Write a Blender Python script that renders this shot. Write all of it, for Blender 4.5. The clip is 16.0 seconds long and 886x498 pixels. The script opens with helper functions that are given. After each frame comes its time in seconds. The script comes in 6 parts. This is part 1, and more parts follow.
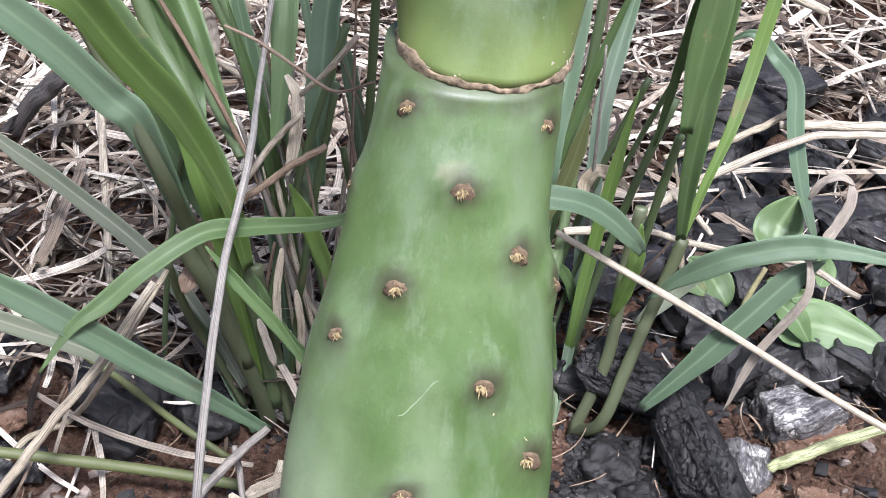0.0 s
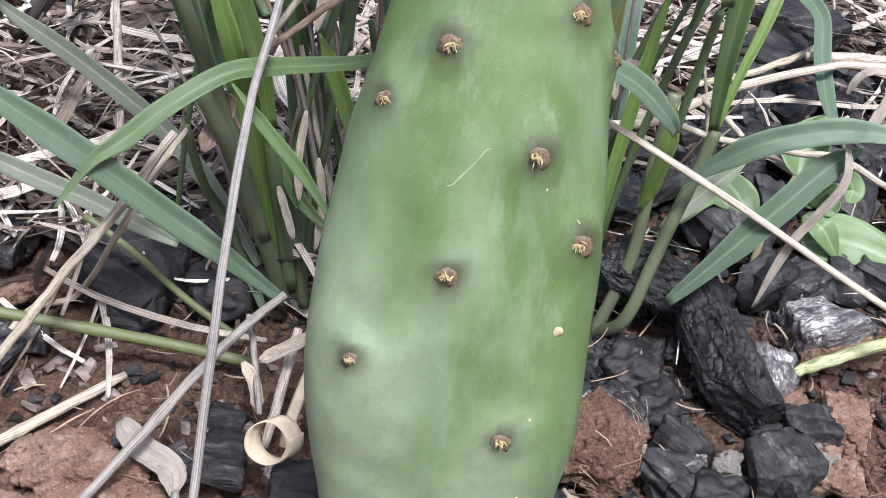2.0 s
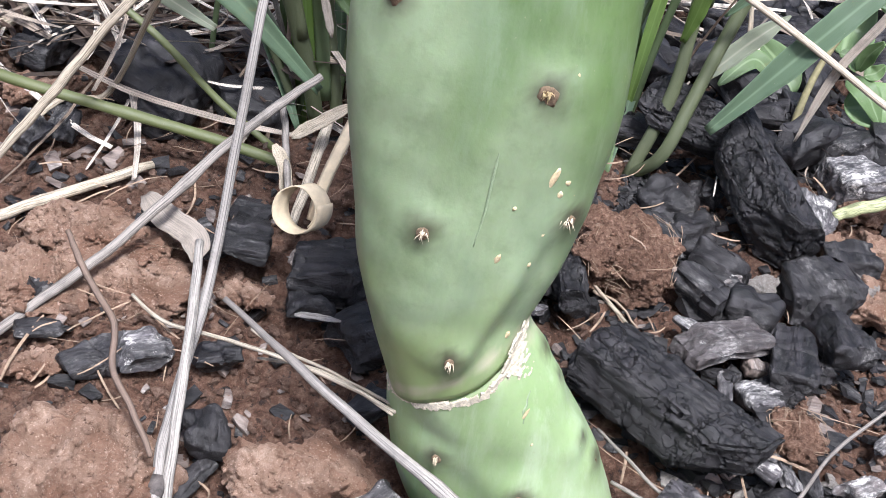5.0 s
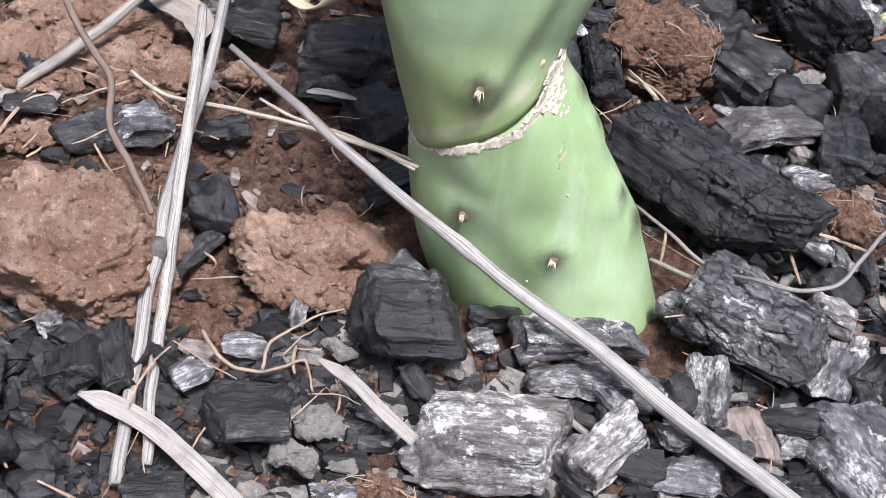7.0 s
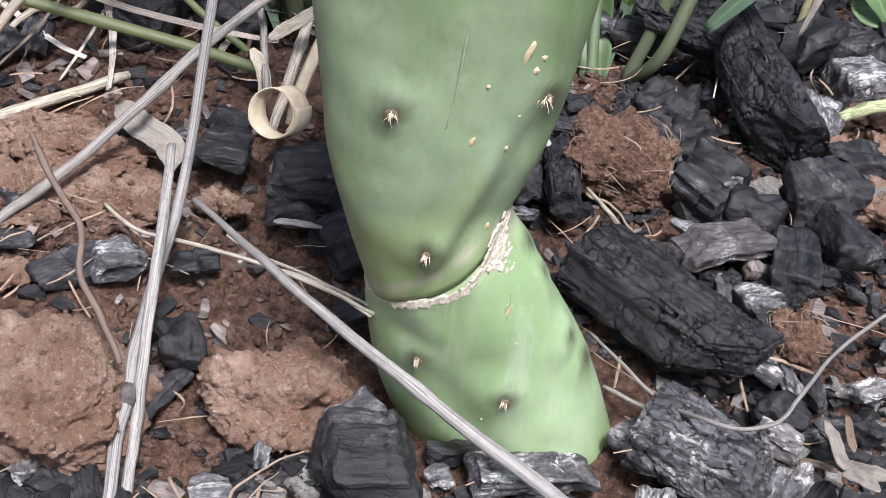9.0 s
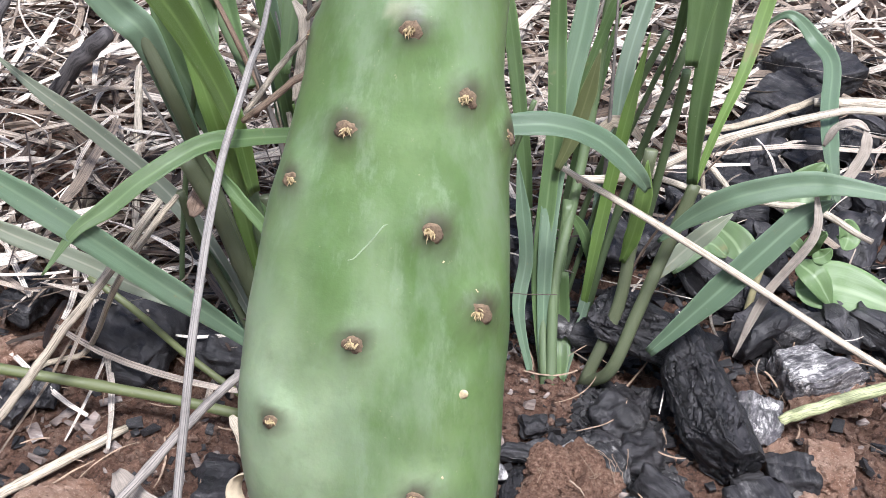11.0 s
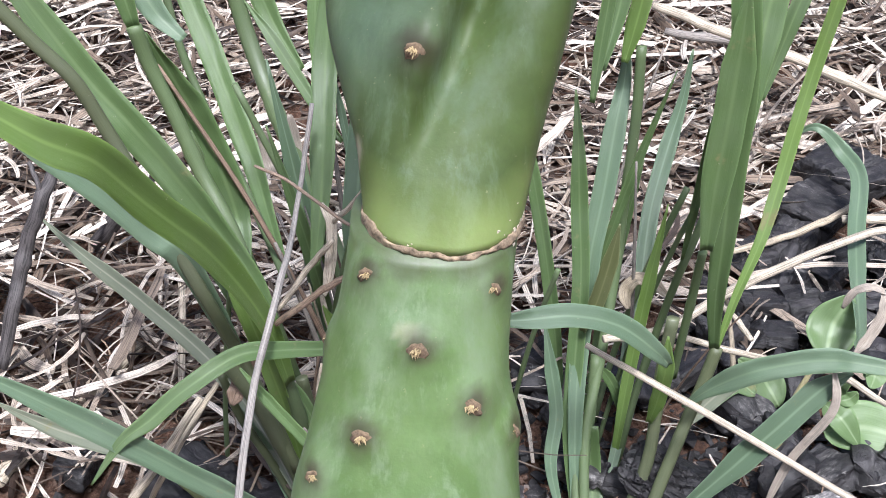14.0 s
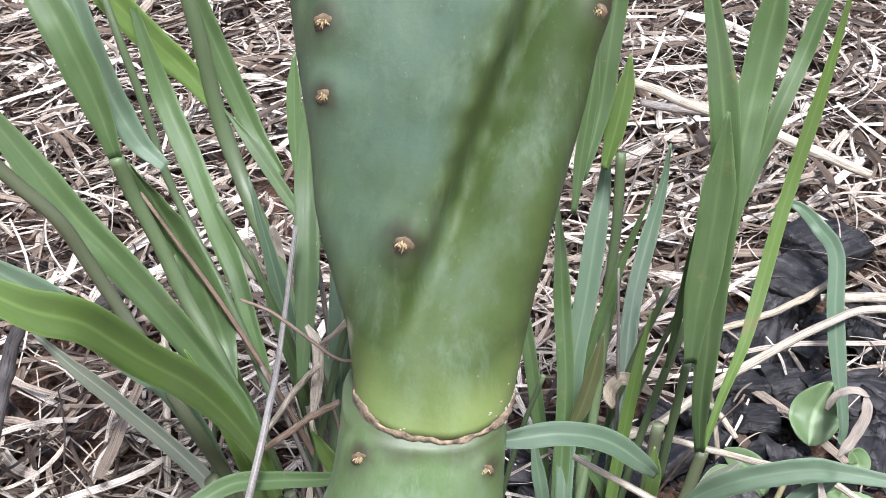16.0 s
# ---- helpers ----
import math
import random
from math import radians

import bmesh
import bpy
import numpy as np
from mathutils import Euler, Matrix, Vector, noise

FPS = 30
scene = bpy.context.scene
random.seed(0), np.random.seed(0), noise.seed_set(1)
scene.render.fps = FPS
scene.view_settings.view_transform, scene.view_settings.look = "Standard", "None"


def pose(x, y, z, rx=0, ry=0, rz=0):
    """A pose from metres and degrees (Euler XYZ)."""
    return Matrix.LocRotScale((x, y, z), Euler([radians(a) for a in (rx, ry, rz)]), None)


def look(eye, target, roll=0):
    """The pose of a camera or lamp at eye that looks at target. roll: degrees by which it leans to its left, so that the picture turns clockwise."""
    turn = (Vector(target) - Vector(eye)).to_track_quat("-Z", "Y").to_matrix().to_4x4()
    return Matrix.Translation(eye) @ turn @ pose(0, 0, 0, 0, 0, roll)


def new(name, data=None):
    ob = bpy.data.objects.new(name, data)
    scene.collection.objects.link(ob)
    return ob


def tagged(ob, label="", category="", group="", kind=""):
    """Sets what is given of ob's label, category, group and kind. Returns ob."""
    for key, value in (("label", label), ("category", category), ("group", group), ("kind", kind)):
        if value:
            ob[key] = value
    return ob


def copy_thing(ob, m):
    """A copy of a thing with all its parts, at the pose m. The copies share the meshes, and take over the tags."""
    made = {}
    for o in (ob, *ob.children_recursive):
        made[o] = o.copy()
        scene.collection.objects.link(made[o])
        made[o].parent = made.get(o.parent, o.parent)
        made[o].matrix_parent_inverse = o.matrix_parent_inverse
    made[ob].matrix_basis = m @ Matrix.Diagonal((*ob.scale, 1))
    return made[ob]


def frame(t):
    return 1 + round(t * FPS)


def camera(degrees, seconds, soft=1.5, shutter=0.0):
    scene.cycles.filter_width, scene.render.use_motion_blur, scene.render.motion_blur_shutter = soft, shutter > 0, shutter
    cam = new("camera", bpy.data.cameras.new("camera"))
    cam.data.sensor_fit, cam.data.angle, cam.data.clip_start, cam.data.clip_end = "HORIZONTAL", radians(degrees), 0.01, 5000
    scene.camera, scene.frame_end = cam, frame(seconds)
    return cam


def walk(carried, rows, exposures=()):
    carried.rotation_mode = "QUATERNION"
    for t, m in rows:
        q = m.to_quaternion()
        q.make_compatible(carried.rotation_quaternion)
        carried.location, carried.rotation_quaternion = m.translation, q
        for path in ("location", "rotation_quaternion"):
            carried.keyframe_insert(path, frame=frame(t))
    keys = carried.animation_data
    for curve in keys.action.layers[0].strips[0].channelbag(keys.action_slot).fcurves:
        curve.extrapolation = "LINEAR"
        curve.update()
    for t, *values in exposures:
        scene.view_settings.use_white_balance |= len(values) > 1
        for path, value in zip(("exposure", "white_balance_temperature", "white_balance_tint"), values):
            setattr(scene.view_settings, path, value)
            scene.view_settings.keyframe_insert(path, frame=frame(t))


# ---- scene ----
EXPOSURE, KELVIN = 1.10, 5740
cam = camera(39.4, 16.0, soft=0.65)
PATH = [
    (0, (0.039, 0.023, 0.556), (-0.009, 1.585, -0.692), 5.4),
    (0.5, (0.029, 0.019, 0.533), (-0.007, 1.587, -0.708), 6.4),
    (1, (0.035, 0.008, 0.505), (-0.004, 1.585, -0.724), 6.7),
    (1.5, (0.032, -0.002, 0.491), (-0.005, 1.581, -0.73), 7.3),
    (2, (0.03, -0.01, 0.481), (-0.006, 1.577, -0.735), 7.8),
    (2.5, (0.029, -0.021, 0.466), (-0.014, 1.571, -0.744), 7.9),
    (3, (0.027, -0.03, 0.44), (-0.023, 1.571, -0.758), 8.2),
    (3.2, (0.03, -0.034, 0.433), (-0.022, 1.569, -0.761), 8.5),
    (5.3, (0.044, -0.075, 0.36), (-0.031, 1.557, -0.793), 10.5),
    (5.5, (0.045, -0.073, 0.351), (-0.028, 1.552, -0.813), 10.6),
    (6, (0.045, -0.074, 0.324), (-0.028, 1.549, -0.842), 10.5),
    (6.5, (0.047, -0.081, 0.302), (-0.024, 1.518, -0.897), 10.3),
    (7, (0.049, -0.085, 0.289), (-0.02, 1.503, -0.926), 10.2),
    (7.5, (0.057, -0.083, 0.289), (-0.013, 1.493, -0.942), 10.4),
    (8, (0.063, -0.081, 0.29), (-0.008, 1.49, -0.945), 10.5),
    (8.5, (0.06, -0.079, 0.297), (-0.009, 1.487, -0.944), 10.4),
    (9, (0.06, -0.065, 0.345), (-0.029, 1.514, -0.878), 8.9),
    (9.5, (0.068, -0.05, 0.397), (-0.039, 1.545, -0.805), 7.9),
    (10, (0.089, -0.037, 0.441), (-0.042, 1.568, -0.746), 7.1),
    (10.2, (0.095, -0.034, 0.455), (-0.054, 1.57, -0.731), 6.0),
    (12.3, (0.074, 0.014, 0.561), (-0.153, 1.615, -0.616), 1.7),
    (12.5, (0.074, 0.015, 0.562), (-0.166, 1.614, -0.615), 1.0),
    (13, (0.075, 0.014, 0.576), (-0.183, 1.597, -0.619), 0.3),
    (13.5, (0.09, 0.014, 0.599), (-0.174, 1.598, -0.594), 0.6),
    (14, (0.095, 0.024, 0.604), (-0.186, 1.61, -0.582), -0.2),
    (14.5, (0.09, 0.027, 0.614), (-0.198, 1.617, -0.563), -0.7),
    (15, (0.085, 0.028, 0.617), (-0.211, 1.621, -0.555), -1.1),
    (15.5, (0.085, 0.032, 0.629), (-0.218, 1.629, -0.536), -1.7),
    (16, (0.086, 0.052, 0.649), (-0.159, 1.66, -0.514), -0.6),
]
LIGHTNESS = ((0, -0.03), (1, -0.09), (2, -0.06), (3.2, -0.01), (5.5, 0.06), (6.5, 0.03), (7.3, -0.06), (8, 0.06), (8.5, -0.05), (9, -0.22), (9.5, -0.06), (10, 0.04), (12.5, 0.0), (16, 0.0))
walk(cam, [(t, look(eye, target, roll)) for t, eye, target, roll in PATH], exposures=[(t, EXPOSURE + stops, KELVIN, 14) for t, stops in LIGHTNESS])

# world, sun and exposure
world = bpy.data.worlds.new("overcast_sky")
scene.world = world
world.use_nodes = True
wn = world.node_tree.nodes
sky = wn.new("ShaderNodeTexSky")
sky.sky_type, sky.sun_disc = "NISHITA", False
sky.sun_elevation, sky.sun_rotation = radians(65), radians(159)
sky.air_density, sky.dust_density, sky.ozone_density = 1.0, 6.0, 1.0
wn["Background"].inputs[1].default_value = 0.070
world.node_tree.links.new(sky.outputs[0], wn["Background"].inputs[0])
sun = new("sun", bpy.data.lights.new("sun", "SUN"))
sun.data.energy, sun.data.angle, sun.data.color = 2.85, radians(13), (1.0, 0.97, 0.92)
sun.matrix_world = look((0.14 * 8, -0.37 * 8, 0.90 * 8), (0, 0, 0))

# materials


def mat(name, rough=0.6):
    m = bpy.data.materials.new(name)
    m.use_nodes = True
    b = m.node_tree.nodes["Principled BSDF"]
    b.inputs["Roughness"].default_value = rough
    return m, m.node_tree, b


def nd(tree, kind, **values):
    n = tree.nodes.new("ShaderNode" + kind)
    for key, value in values.items():
        n.inputs[key.replace("_", " ")].default_value = value
    return n


def ramp(tree, fac, *stops):
    n = tree.nodes.new("ShaderNodeValToRGB")
    e = n.color_ramp.elements
    while len(e) < len(stops):
        e.new(0.5)
    for el, (p, c) in zip(e, stops):
        el.position, el.color = p, (*c, 1) if len(c) == 3 else c
    tree.links.new(fac, n.inputs[0])
    return n.outputs[0]


def mix(tree, fac, a, b, kind="MIX"):
    n = tree.nodes.new("ShaderNodeMix")
    n.data_type, n.blend_type = "RGBA", kind
    for sock, v in ((n.inputs[0], fac), (n.inputs[6], a), (n.inputs[7], b)):
        if isinstance(v, (int, float)):
            sock.default_value = v
        elif isinstance(v, tuple):
            sock.default_value = (*v, 1)
        else:
            tree.links.new(v, sock)
    return n.outputs[2]


def noise_at(tree, scale, detail=6.0, rough=0.55, stretch=None, offset=None, space="Object"):
    co = tree.nodes.new("ShaderNodeTexCoord")
    n = nd(tree, "TexNoise", Scale=scale, Detail=detail, Roughness=rough)
    vec = co.outputs[space]
    if stretch:
        mp = tree.nodes.new("ShaderNodeMapping")
        mp.inputs["Scale"].default_value = stretch
        tree.links.new(vec, mp.inputs[0])
        vec = mp.outputs[0]
    if offset is not None:
        add = tree.nodes.new("ShaderNodeVectorMath")
        add.operation = "ADD"
        tree.links.new(vec, add.inputs[0])
        tree.links.new(offset, add.inputs[1])
        vec = add.outputs[0]
    tree.links.new(vec, n.inputs["Vector"])
    return n.outputs[0]


def bump(tree, b, height, strength=0.4, distance=0.001):
    n = nd(tree, "Bump", Strength=strength, Distance=distance)
    tree.links.new(height, n.inputs["Height"])
    if b.inputs["Normal"].is_linked:
        tree.links.new(b.inputs["Normal"].links[0].from_socket, n.inputs["Normal"])
    tree.links.new(n.outputs[0], b.inputs["Normal"])


def rand_of(tree):
    return tree.nodes.new("ShaderNodeObjectInfo").outputs["Random"]


def island_of(tree):
    return tree.nodes.new("ShaderNodeNewGeometry").outputs["Random Per Island"]


def skin(name, dark, light, pale_tone, haze=(0.13, 0.20, 0.165), most_haze=0.5, streak=0.6):
    m, t, b = mat(name, 0.42)
    def patch(key, colour, most, under):
        at = t.nodes.new("ShaderNodeAttribute")
        at.attribute_name = key
        return mix(t, ramp(t, at.outputs["Fac"], (0.05, (0, 0, 0)), (0.9, (most, most, most))), under, colour)
    c = ramp(t, noise_at(t, 22, 5, 0.6, (1, 1, 0.45)), (0.36, dark), (0.64, light))
    c = patch("pale_tone", haze, most_haze, c)
    c = mix(t, ramp(t, noise_at(t, 30, 6, 0.65, (1, 1, 0.6)), (0.46, (0, 0, 0)), (0.70, (0.36, 0.36, 0.36))), c, tuple(v * w for v, w in zip(dark, (0.78, 0.72, 0.6))))
    c = mix(t, ramp(t, noise_at(t, 95, 7, 0.7), (0.5, (0, 0, 0)), (0.70, (0.26, 0.26, 0.26))), c, tuple(v * 0.6 for v in dark))
    c = mix(t, ramp(t, noise_at(t, 45, 6, 0.65, (1, 1, 0.25)), (0.48, (0, 0, 0)), (0.66, (streak, streak, streak))), c, pale_tone)
    c = mix(t, ramp(t, noise_at(t, 110, 8, 0.72, (1, 1, 0.10)), (0.54, (0, 0, 0)), (0.66, (streak * 0.8, streak * 0.8, streak * 0.8))), c, tuple(v * 1.1 for v in pale_tone))
    c = mix(t, ramp(t, noise_at(t, 420, 5, 0.7), (0.66, (0, 0, 0)), (0.72, (0.5, 0.5, 0.5))), c, (0.34, 0.33, 0.2))
    c = patch("seam", (0.27, 0.35, 0.11), 0.6, c)
    c = patch("lichen", (0.50, 0.46, 0.34), 0.7, c)
    c = patch("browning", (0.05, 0.04, 0.026), 0.85, c)
    t.links.new(c, b.inputs["Base Color"])
    t.links.new(ramp(t, noise_at(t, 60, 4), (0.3, (0.36, 0.36, 0.36)), (0.7, (0.56, 0.56, 0.56))), b.inputs["Roughness"])
    b.inputs["Subsurface Weight"].default_value = 0.15
    b.inputs["Subsurface Radius"].default_value = (0.4, 1.0, 0.2)
    b.inputs["Subsurface Scale"].default_value = 0.004
    bump(t, b, noise_at(t, 130, 5, 0.6), 0.25, 0.0008)
    bump(t, b, noise_at(t, 900, 3, 0.6), 0.12, 0.0003)
    return m


def coalmat(name, ash, brown=0.0, cracks=0.0, gain=1.0):
    m, t, b = mat(name, 0.55)
    off = t.nodes.new("ShaderNodeCombineXYZ")
    mul = t.nodes.new("ShaderNodeMath")
    mul.operation = "MULTIPLY"
    mul.inputs[1].default_value = 7.3
    t.links.new(rand_of(t), mul.inputs[0])
    t.links.new(mul.outputs[0], off.inputs[0])
    grain = noise_at(t, 240, 7, 0.62, (0.08, 1, 1), off.outputs[0])
    micro = noise_at(t, 1700, 4, 0.7, None, off.outputs[0])
    base = ramp(t, grain, (0.34, (0.006 * gain,) * 3), (0.52, (0.0185 * gain, 0.0165 * gain, 0.0178 * gain)), (0.64, (0.041 * gain, 0.037 * gain, 0.040 * gain)), (0.78, (0.090 * gain, 0.083 * gain, 0.088 * gain)))
    if brown:
        base = mix(t, brown, base, ramp(t, grain, (0.35, (0.12, 0.085, 0.07)), (0.65, (0.40, 0.32, 0.27))))
    n2 = noise_at(t, 48, 8, 0.7, (0.6, 1, 1), off.outputs[0])
    region = ramp(t, n2, (0.58 - 0.18 * ash, (0.12 * ash,) * 3), (0.66 - 0.08 * ash, (ash, ash, ash)))
    dust = ramp(t, noise_at(t, 260, 9, 0.78, (0.35, 1, 1), off.outputs[0]), (0.40, (0, 0, 0)), (0.55, (1, 1, 1)))
    powder = ramp(t, noise_at(t, 700, 6, 0.75, (0.4, 1, 1), off.outputs[0]), (0.34, (0.09, 0.087, 0.086)), (0.48, (0.27, 0.26, 0.25)), (0.58, (0.74, 0.71, 0.67)))
    c = mix(t, mix(t, 1.0, region, dust, "MULTIPLY"), base, powder)
    c = mix(t, mix(t, 1.0, ramp(t, micro, (0.66, (0, 0, 0)), (0.72, (1, 1, 1))), ramp(t, n2, (0.4, (0, 0, 0)), (0.6, (0.7, 0.7, 0.7))), "MULTIPLY"), c, (0.42, 0.41, 0.40))
    crust = ramp(t, noise_at(t, 62, 9, 0.72, (0.7, 1, 1), off.outputs[0]), (0.70 - 0.14 * ash, (0, 0, 0)), (0.725 - 0.14 * ash, (ash, ash, ash)))
    c = mix(t, crust, c, ramp(t, micro, (0.3, (0.36, 0.33, 0.30)), (0.6, (0.78, 0.75, 0.71))))
    co = t.nodes.new("ShaderNodeTexCoord")
    mp = t.nodes.new("ShaderNodeMapping")
    mp.inputs["Scale"].default_value = (1.1, 1.5, 1.5)
    t.links.new(co.outputs["Object"], mp.inputs[0])
    v = nd(t, "TexVoronoi", Scale=115.0, Randomness=1.0)
    v.feature = "DISTANCE_TO_EDGE"
    warp = t.nodes.new("ShaderNodeVectorMath")
    warp.operation = "MULTIPLY_ADD"
    wnz = nd(t, "TexNoise", Scale=220.0, Detail=5.0)
    t.links.new(co.outputs["Object"], wnz.inputs["Vector"])
    t.links.new(wnz.outputs[1], warp.inputs[0])
    warp.inputs[1].default_value = (0.013, 0.013, 0.013)
    t.links.new(mp.outputs[0], warp.inputs[2])
    t.links.new(warp.outputs[0], v.inputs["Vector"])
    split = ramp(t, v.outputs[0], (0.0, (0, 0, 0)), (0.055, (1, 1, 1)))
    where = ramp(t, noise_at(t, 90, 3, 0.6, None, off.outputs[0]), (0.42, (0, 0, 0)), (0.58, (cracks, cracks, cracks)))
    c = mix(t, mix(t, 1.0, ramp(t, v.outputs[0], (0.0, (1, 1, 1)), (0.05, (0, 0, 0))), where, "MULTIPLY"), c, (0.004, 0.004, 0.004))
    split = mix(t, where, (1.0, 1.0, 1.0), split)
    t.links.new(c, b.inputs["Base Color"])
    t.links.new(ramp(t, n2, (0.38, (0.34, 0.34, 0.34)), (0.64, (0.72, 0.72, 0.72))), b.inputs["Roughness"])
    b.inputs["Specular IOR Level"].default_value = 0.5
    bump(t, b, split, cracks, 0.0035)
    bump(t, b, grain, 1.0, 0.0018)
    bump(t, b, micro, 0.6, 0.0006)
    return m


def earth(name, dark, mid, light, chars=0.0, scale=1.0, patch=None):
    m, t, b = mat(name, 0.95)
    big = noise_at(t, 14 * scale, 6, 0.6)
    c = ramp(t, noise_at(t, 190 * scale, 11, 0.78), (0.36, dark), (0.5, mid), (0.61, light))
    c = mix(t, ramp(t, big, (0.35, (0, 0, 0)), (0.7, (0.5, 0.5, 0.5))), c, dark)
    if chars:
        c = mix(t, ramp(t, noise_at(t, 0.9, 5, 0.65), (0.40, (0, 0, 0)), (0.62, (0.6, 0.6, 0.6))), c, tuple(v * 0.9 for v in dark))
    if patch:
        c = mix(t, ramp(t, noise_at(t, 48, 10, 0.78), (0.45, (0, 0, 0)), (0.58, (0.85, 0.85, 0.85))), c, patch)
        c = mix(t, ramp(t, noise_at(t, 240, 6, 0.7), (0.33, (0.9, 0.9, 0.9)), (0.42, (0, 0, 0))), c, tuple(v * 0.4 for v in patch))
        c = mix(t, ramp(t, noise_at(t, 330, 8, 0.8), (0.56, (0, 0, 0)), (0.66, (0.7, 0.7, 0.7))), c, tuple(v * 1.15 for v in light))
    if chars:
        c = mix(t, ramp(t, noise_at(t, 170, 6, 0.75), (0.55, (0, 0, 0)), (0.62, (chars, chars, chars))), c, (0.035, 0.03, 0.03))
    c = mix(t, ramp(t, noise_at(t, 1300, 3, 0.6), (0.62, (0, 0, 0)), (0.70, (0.6, 0.6, 0.6))), c, tuple(min(1, v * 1.5) for v in light))
    c = mix(t, ramp(t, noise_at(t, 420, 6, 0.7), (0.32, (0.8, 0.8, 0.8)), (0.42, (0, 0, 0))), c, tuple(v * 0.45 for v in dark))
    t.links.new(c, b.inputs["Base Color"])
    b.inputs["Specular IOR Level"].default_value = 0.15
    bump(t, b, noise_at(t, 210 * scale, 10, 0.78), 1.0, 0.005)
    bump(t, b, noise_at(t, 1300, 5, 0.75), 0.9, 0.0014)
    return m


def strawmat(name, dark, light, island=False, fibre=0.85, tip=None):
    m, t, b = mat(name, 0.6)
    r = island_of(t) if island else rand_of(t)
    c = mix(t, ramp(t, r, (0.0, (0, 0, 0)), (0.85, (1, 1, 1))), dark, light)
    if island:
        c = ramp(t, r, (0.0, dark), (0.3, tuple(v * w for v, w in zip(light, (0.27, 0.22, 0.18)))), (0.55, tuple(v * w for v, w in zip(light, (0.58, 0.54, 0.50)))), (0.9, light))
    c = mix(t, ramp(t, noise_at(t, 90, 6, 0.7), (0.5, (0, 0, 0)), (0.75, (0.7, 0.7, 0.7))), c, tuple(v * 0.42 for v in dark))
    uv = t.nodes.new("ShaderNodeTexCoord")
    mp = t.nodes.new("ShaderNodeMapping")
    mp.inputs["Scale"].default_value = (9, 0.35, 1)
    t.links.new(uv.outputs["UV"], mp.inputs[0])
    if tip:
        along = t.nodes.new("ShaderNodeSeparateXYZ")
        t.links.new(uv.outputs["UV"], along.inputs[0])
        reach = t.nodes.new("ShaderNodeMath")
        reach.operation = "MULTIPLY_ADD"
        reach.inputs[1].default_value = 0.22
        t.links.new(along.outputs[1], reach.inputs[0])
        t.links.new(noise_at(t, 60, 5, 0.7), reach.inputs[2])
        c = mix(t, ramp(t, reach.outputs[0], (0.6, (0.85, 0.85, 0.85)), (0.95, (0, 0, 0))), c, tip)
    fib = nd(t, "TexNoise", Scale=3.0, Detail=6.0, Roughness=0.75)
    t.links.new(mp.outputs[0], fib.inputs["Vector"])
    c = mix(t, ramp(t, fib.outputs[0], (0.47, (0, 0, 0)), (0.58, (fibre, fibre, fibre))), c, tuple(v * 0.3 for v in dark))
    t.links.new(c, b.inputs["Base Color"])
    bump(t, b, fib.outputs[0], 0.5, 0.0008)
    return m


def leafmat(name, dark, light, rib, rough=0.36):
    m, t, b = mat(name, rough)
    uv = t.nodes.new("ShaderNodeTexCoord")
    sep = t.nodes.new("ShaderNodeSeparateXYZ")
    t.links.new(uv.outputs["UV"], sep.inputs[0])
    mp = t.nodes.new("ShaderNodeMapping")
    mp.inputs["Scale"].default_value = (34, 0.8, 1)
    t.links.new(uv.outputs["UV"], mp.inputs[0])
    fib = nd(t, "TexNoise", Scale=3.0, Detail=4.0, Roughness=0.6)
    t.links.new(mp.outputs[0], fib.inputs["Vector"])
    c = ramp(t, fib.outputs[0], (0.3, dark), (0.7, light))
    c = mix(t, ramp(t, rand_of(t), (0, (0, 0, 0)), (1, (0.45, 0.45, 0.45))), c, tuple(v * 0.6 for v in dark))
    c = mix(t, ramp(t, noise_at(t, 16, 5, 0.6), (0.45, (0, 0, 0)), (0.7, (0.35, 0.35, 0.35))), c, tuple(0.5 * v + 0.11 for v in light))
    edge = ramp(t, sep.outputs[0], (0.0, (0.6, 0.6, 0.6)), (0.06, (0, 0, 0)), (0.94, (0, 0, 0)), (1.0, (0.6, 0.6, 0.6)))
    c = mix(t, edge, c, tuple(min(1, v * 1.35) for v in light))
    c = mix(t, ramp(t, noise_at(t, 34, 6, 0.7), (0.64, (0, 0, 0)), (0.70, (0.7, 0.7, 0.7))), c, (0.30, 0.27, 0.13))
    c = mix(t, ramp(t, sep.outputs[0], (0.43, (0, 0, 0)), (0.48, (1, 1, 1)), (0.52, (1, 1, 1)), (0.57, (0, 0, 0))), c, rib)
    c = mix(t, ramp(t, noise_at(t, 350, 4, 0.6), (0.69, (0, 0, 0)), (0.74, (0.5, 0.5, 0.5))), c, (0.45, 0.42, 0.28))
    t.links.new(c, b.inputs["Base Color"])
    bump(t, b, fib.outputs[0], 0.3, 0.0006)
    tr = nd(t, "BsdfTranslucent")
    tint = mix(t, 0.5, c, (0.30, 0.42, 0.06))
    t.links.new(tint, tr.inputs[0])
    ms = nd(t, "MixShader", Fac=0.34)
    t.links.new(b.outputs[0], ms.inputs[1])
    t.links.new(tr.outputs[0], ms.inputs[2])
    t.links.new(ms.outputs[0], t.nodes["Material Output"].inputs[0])
    return m


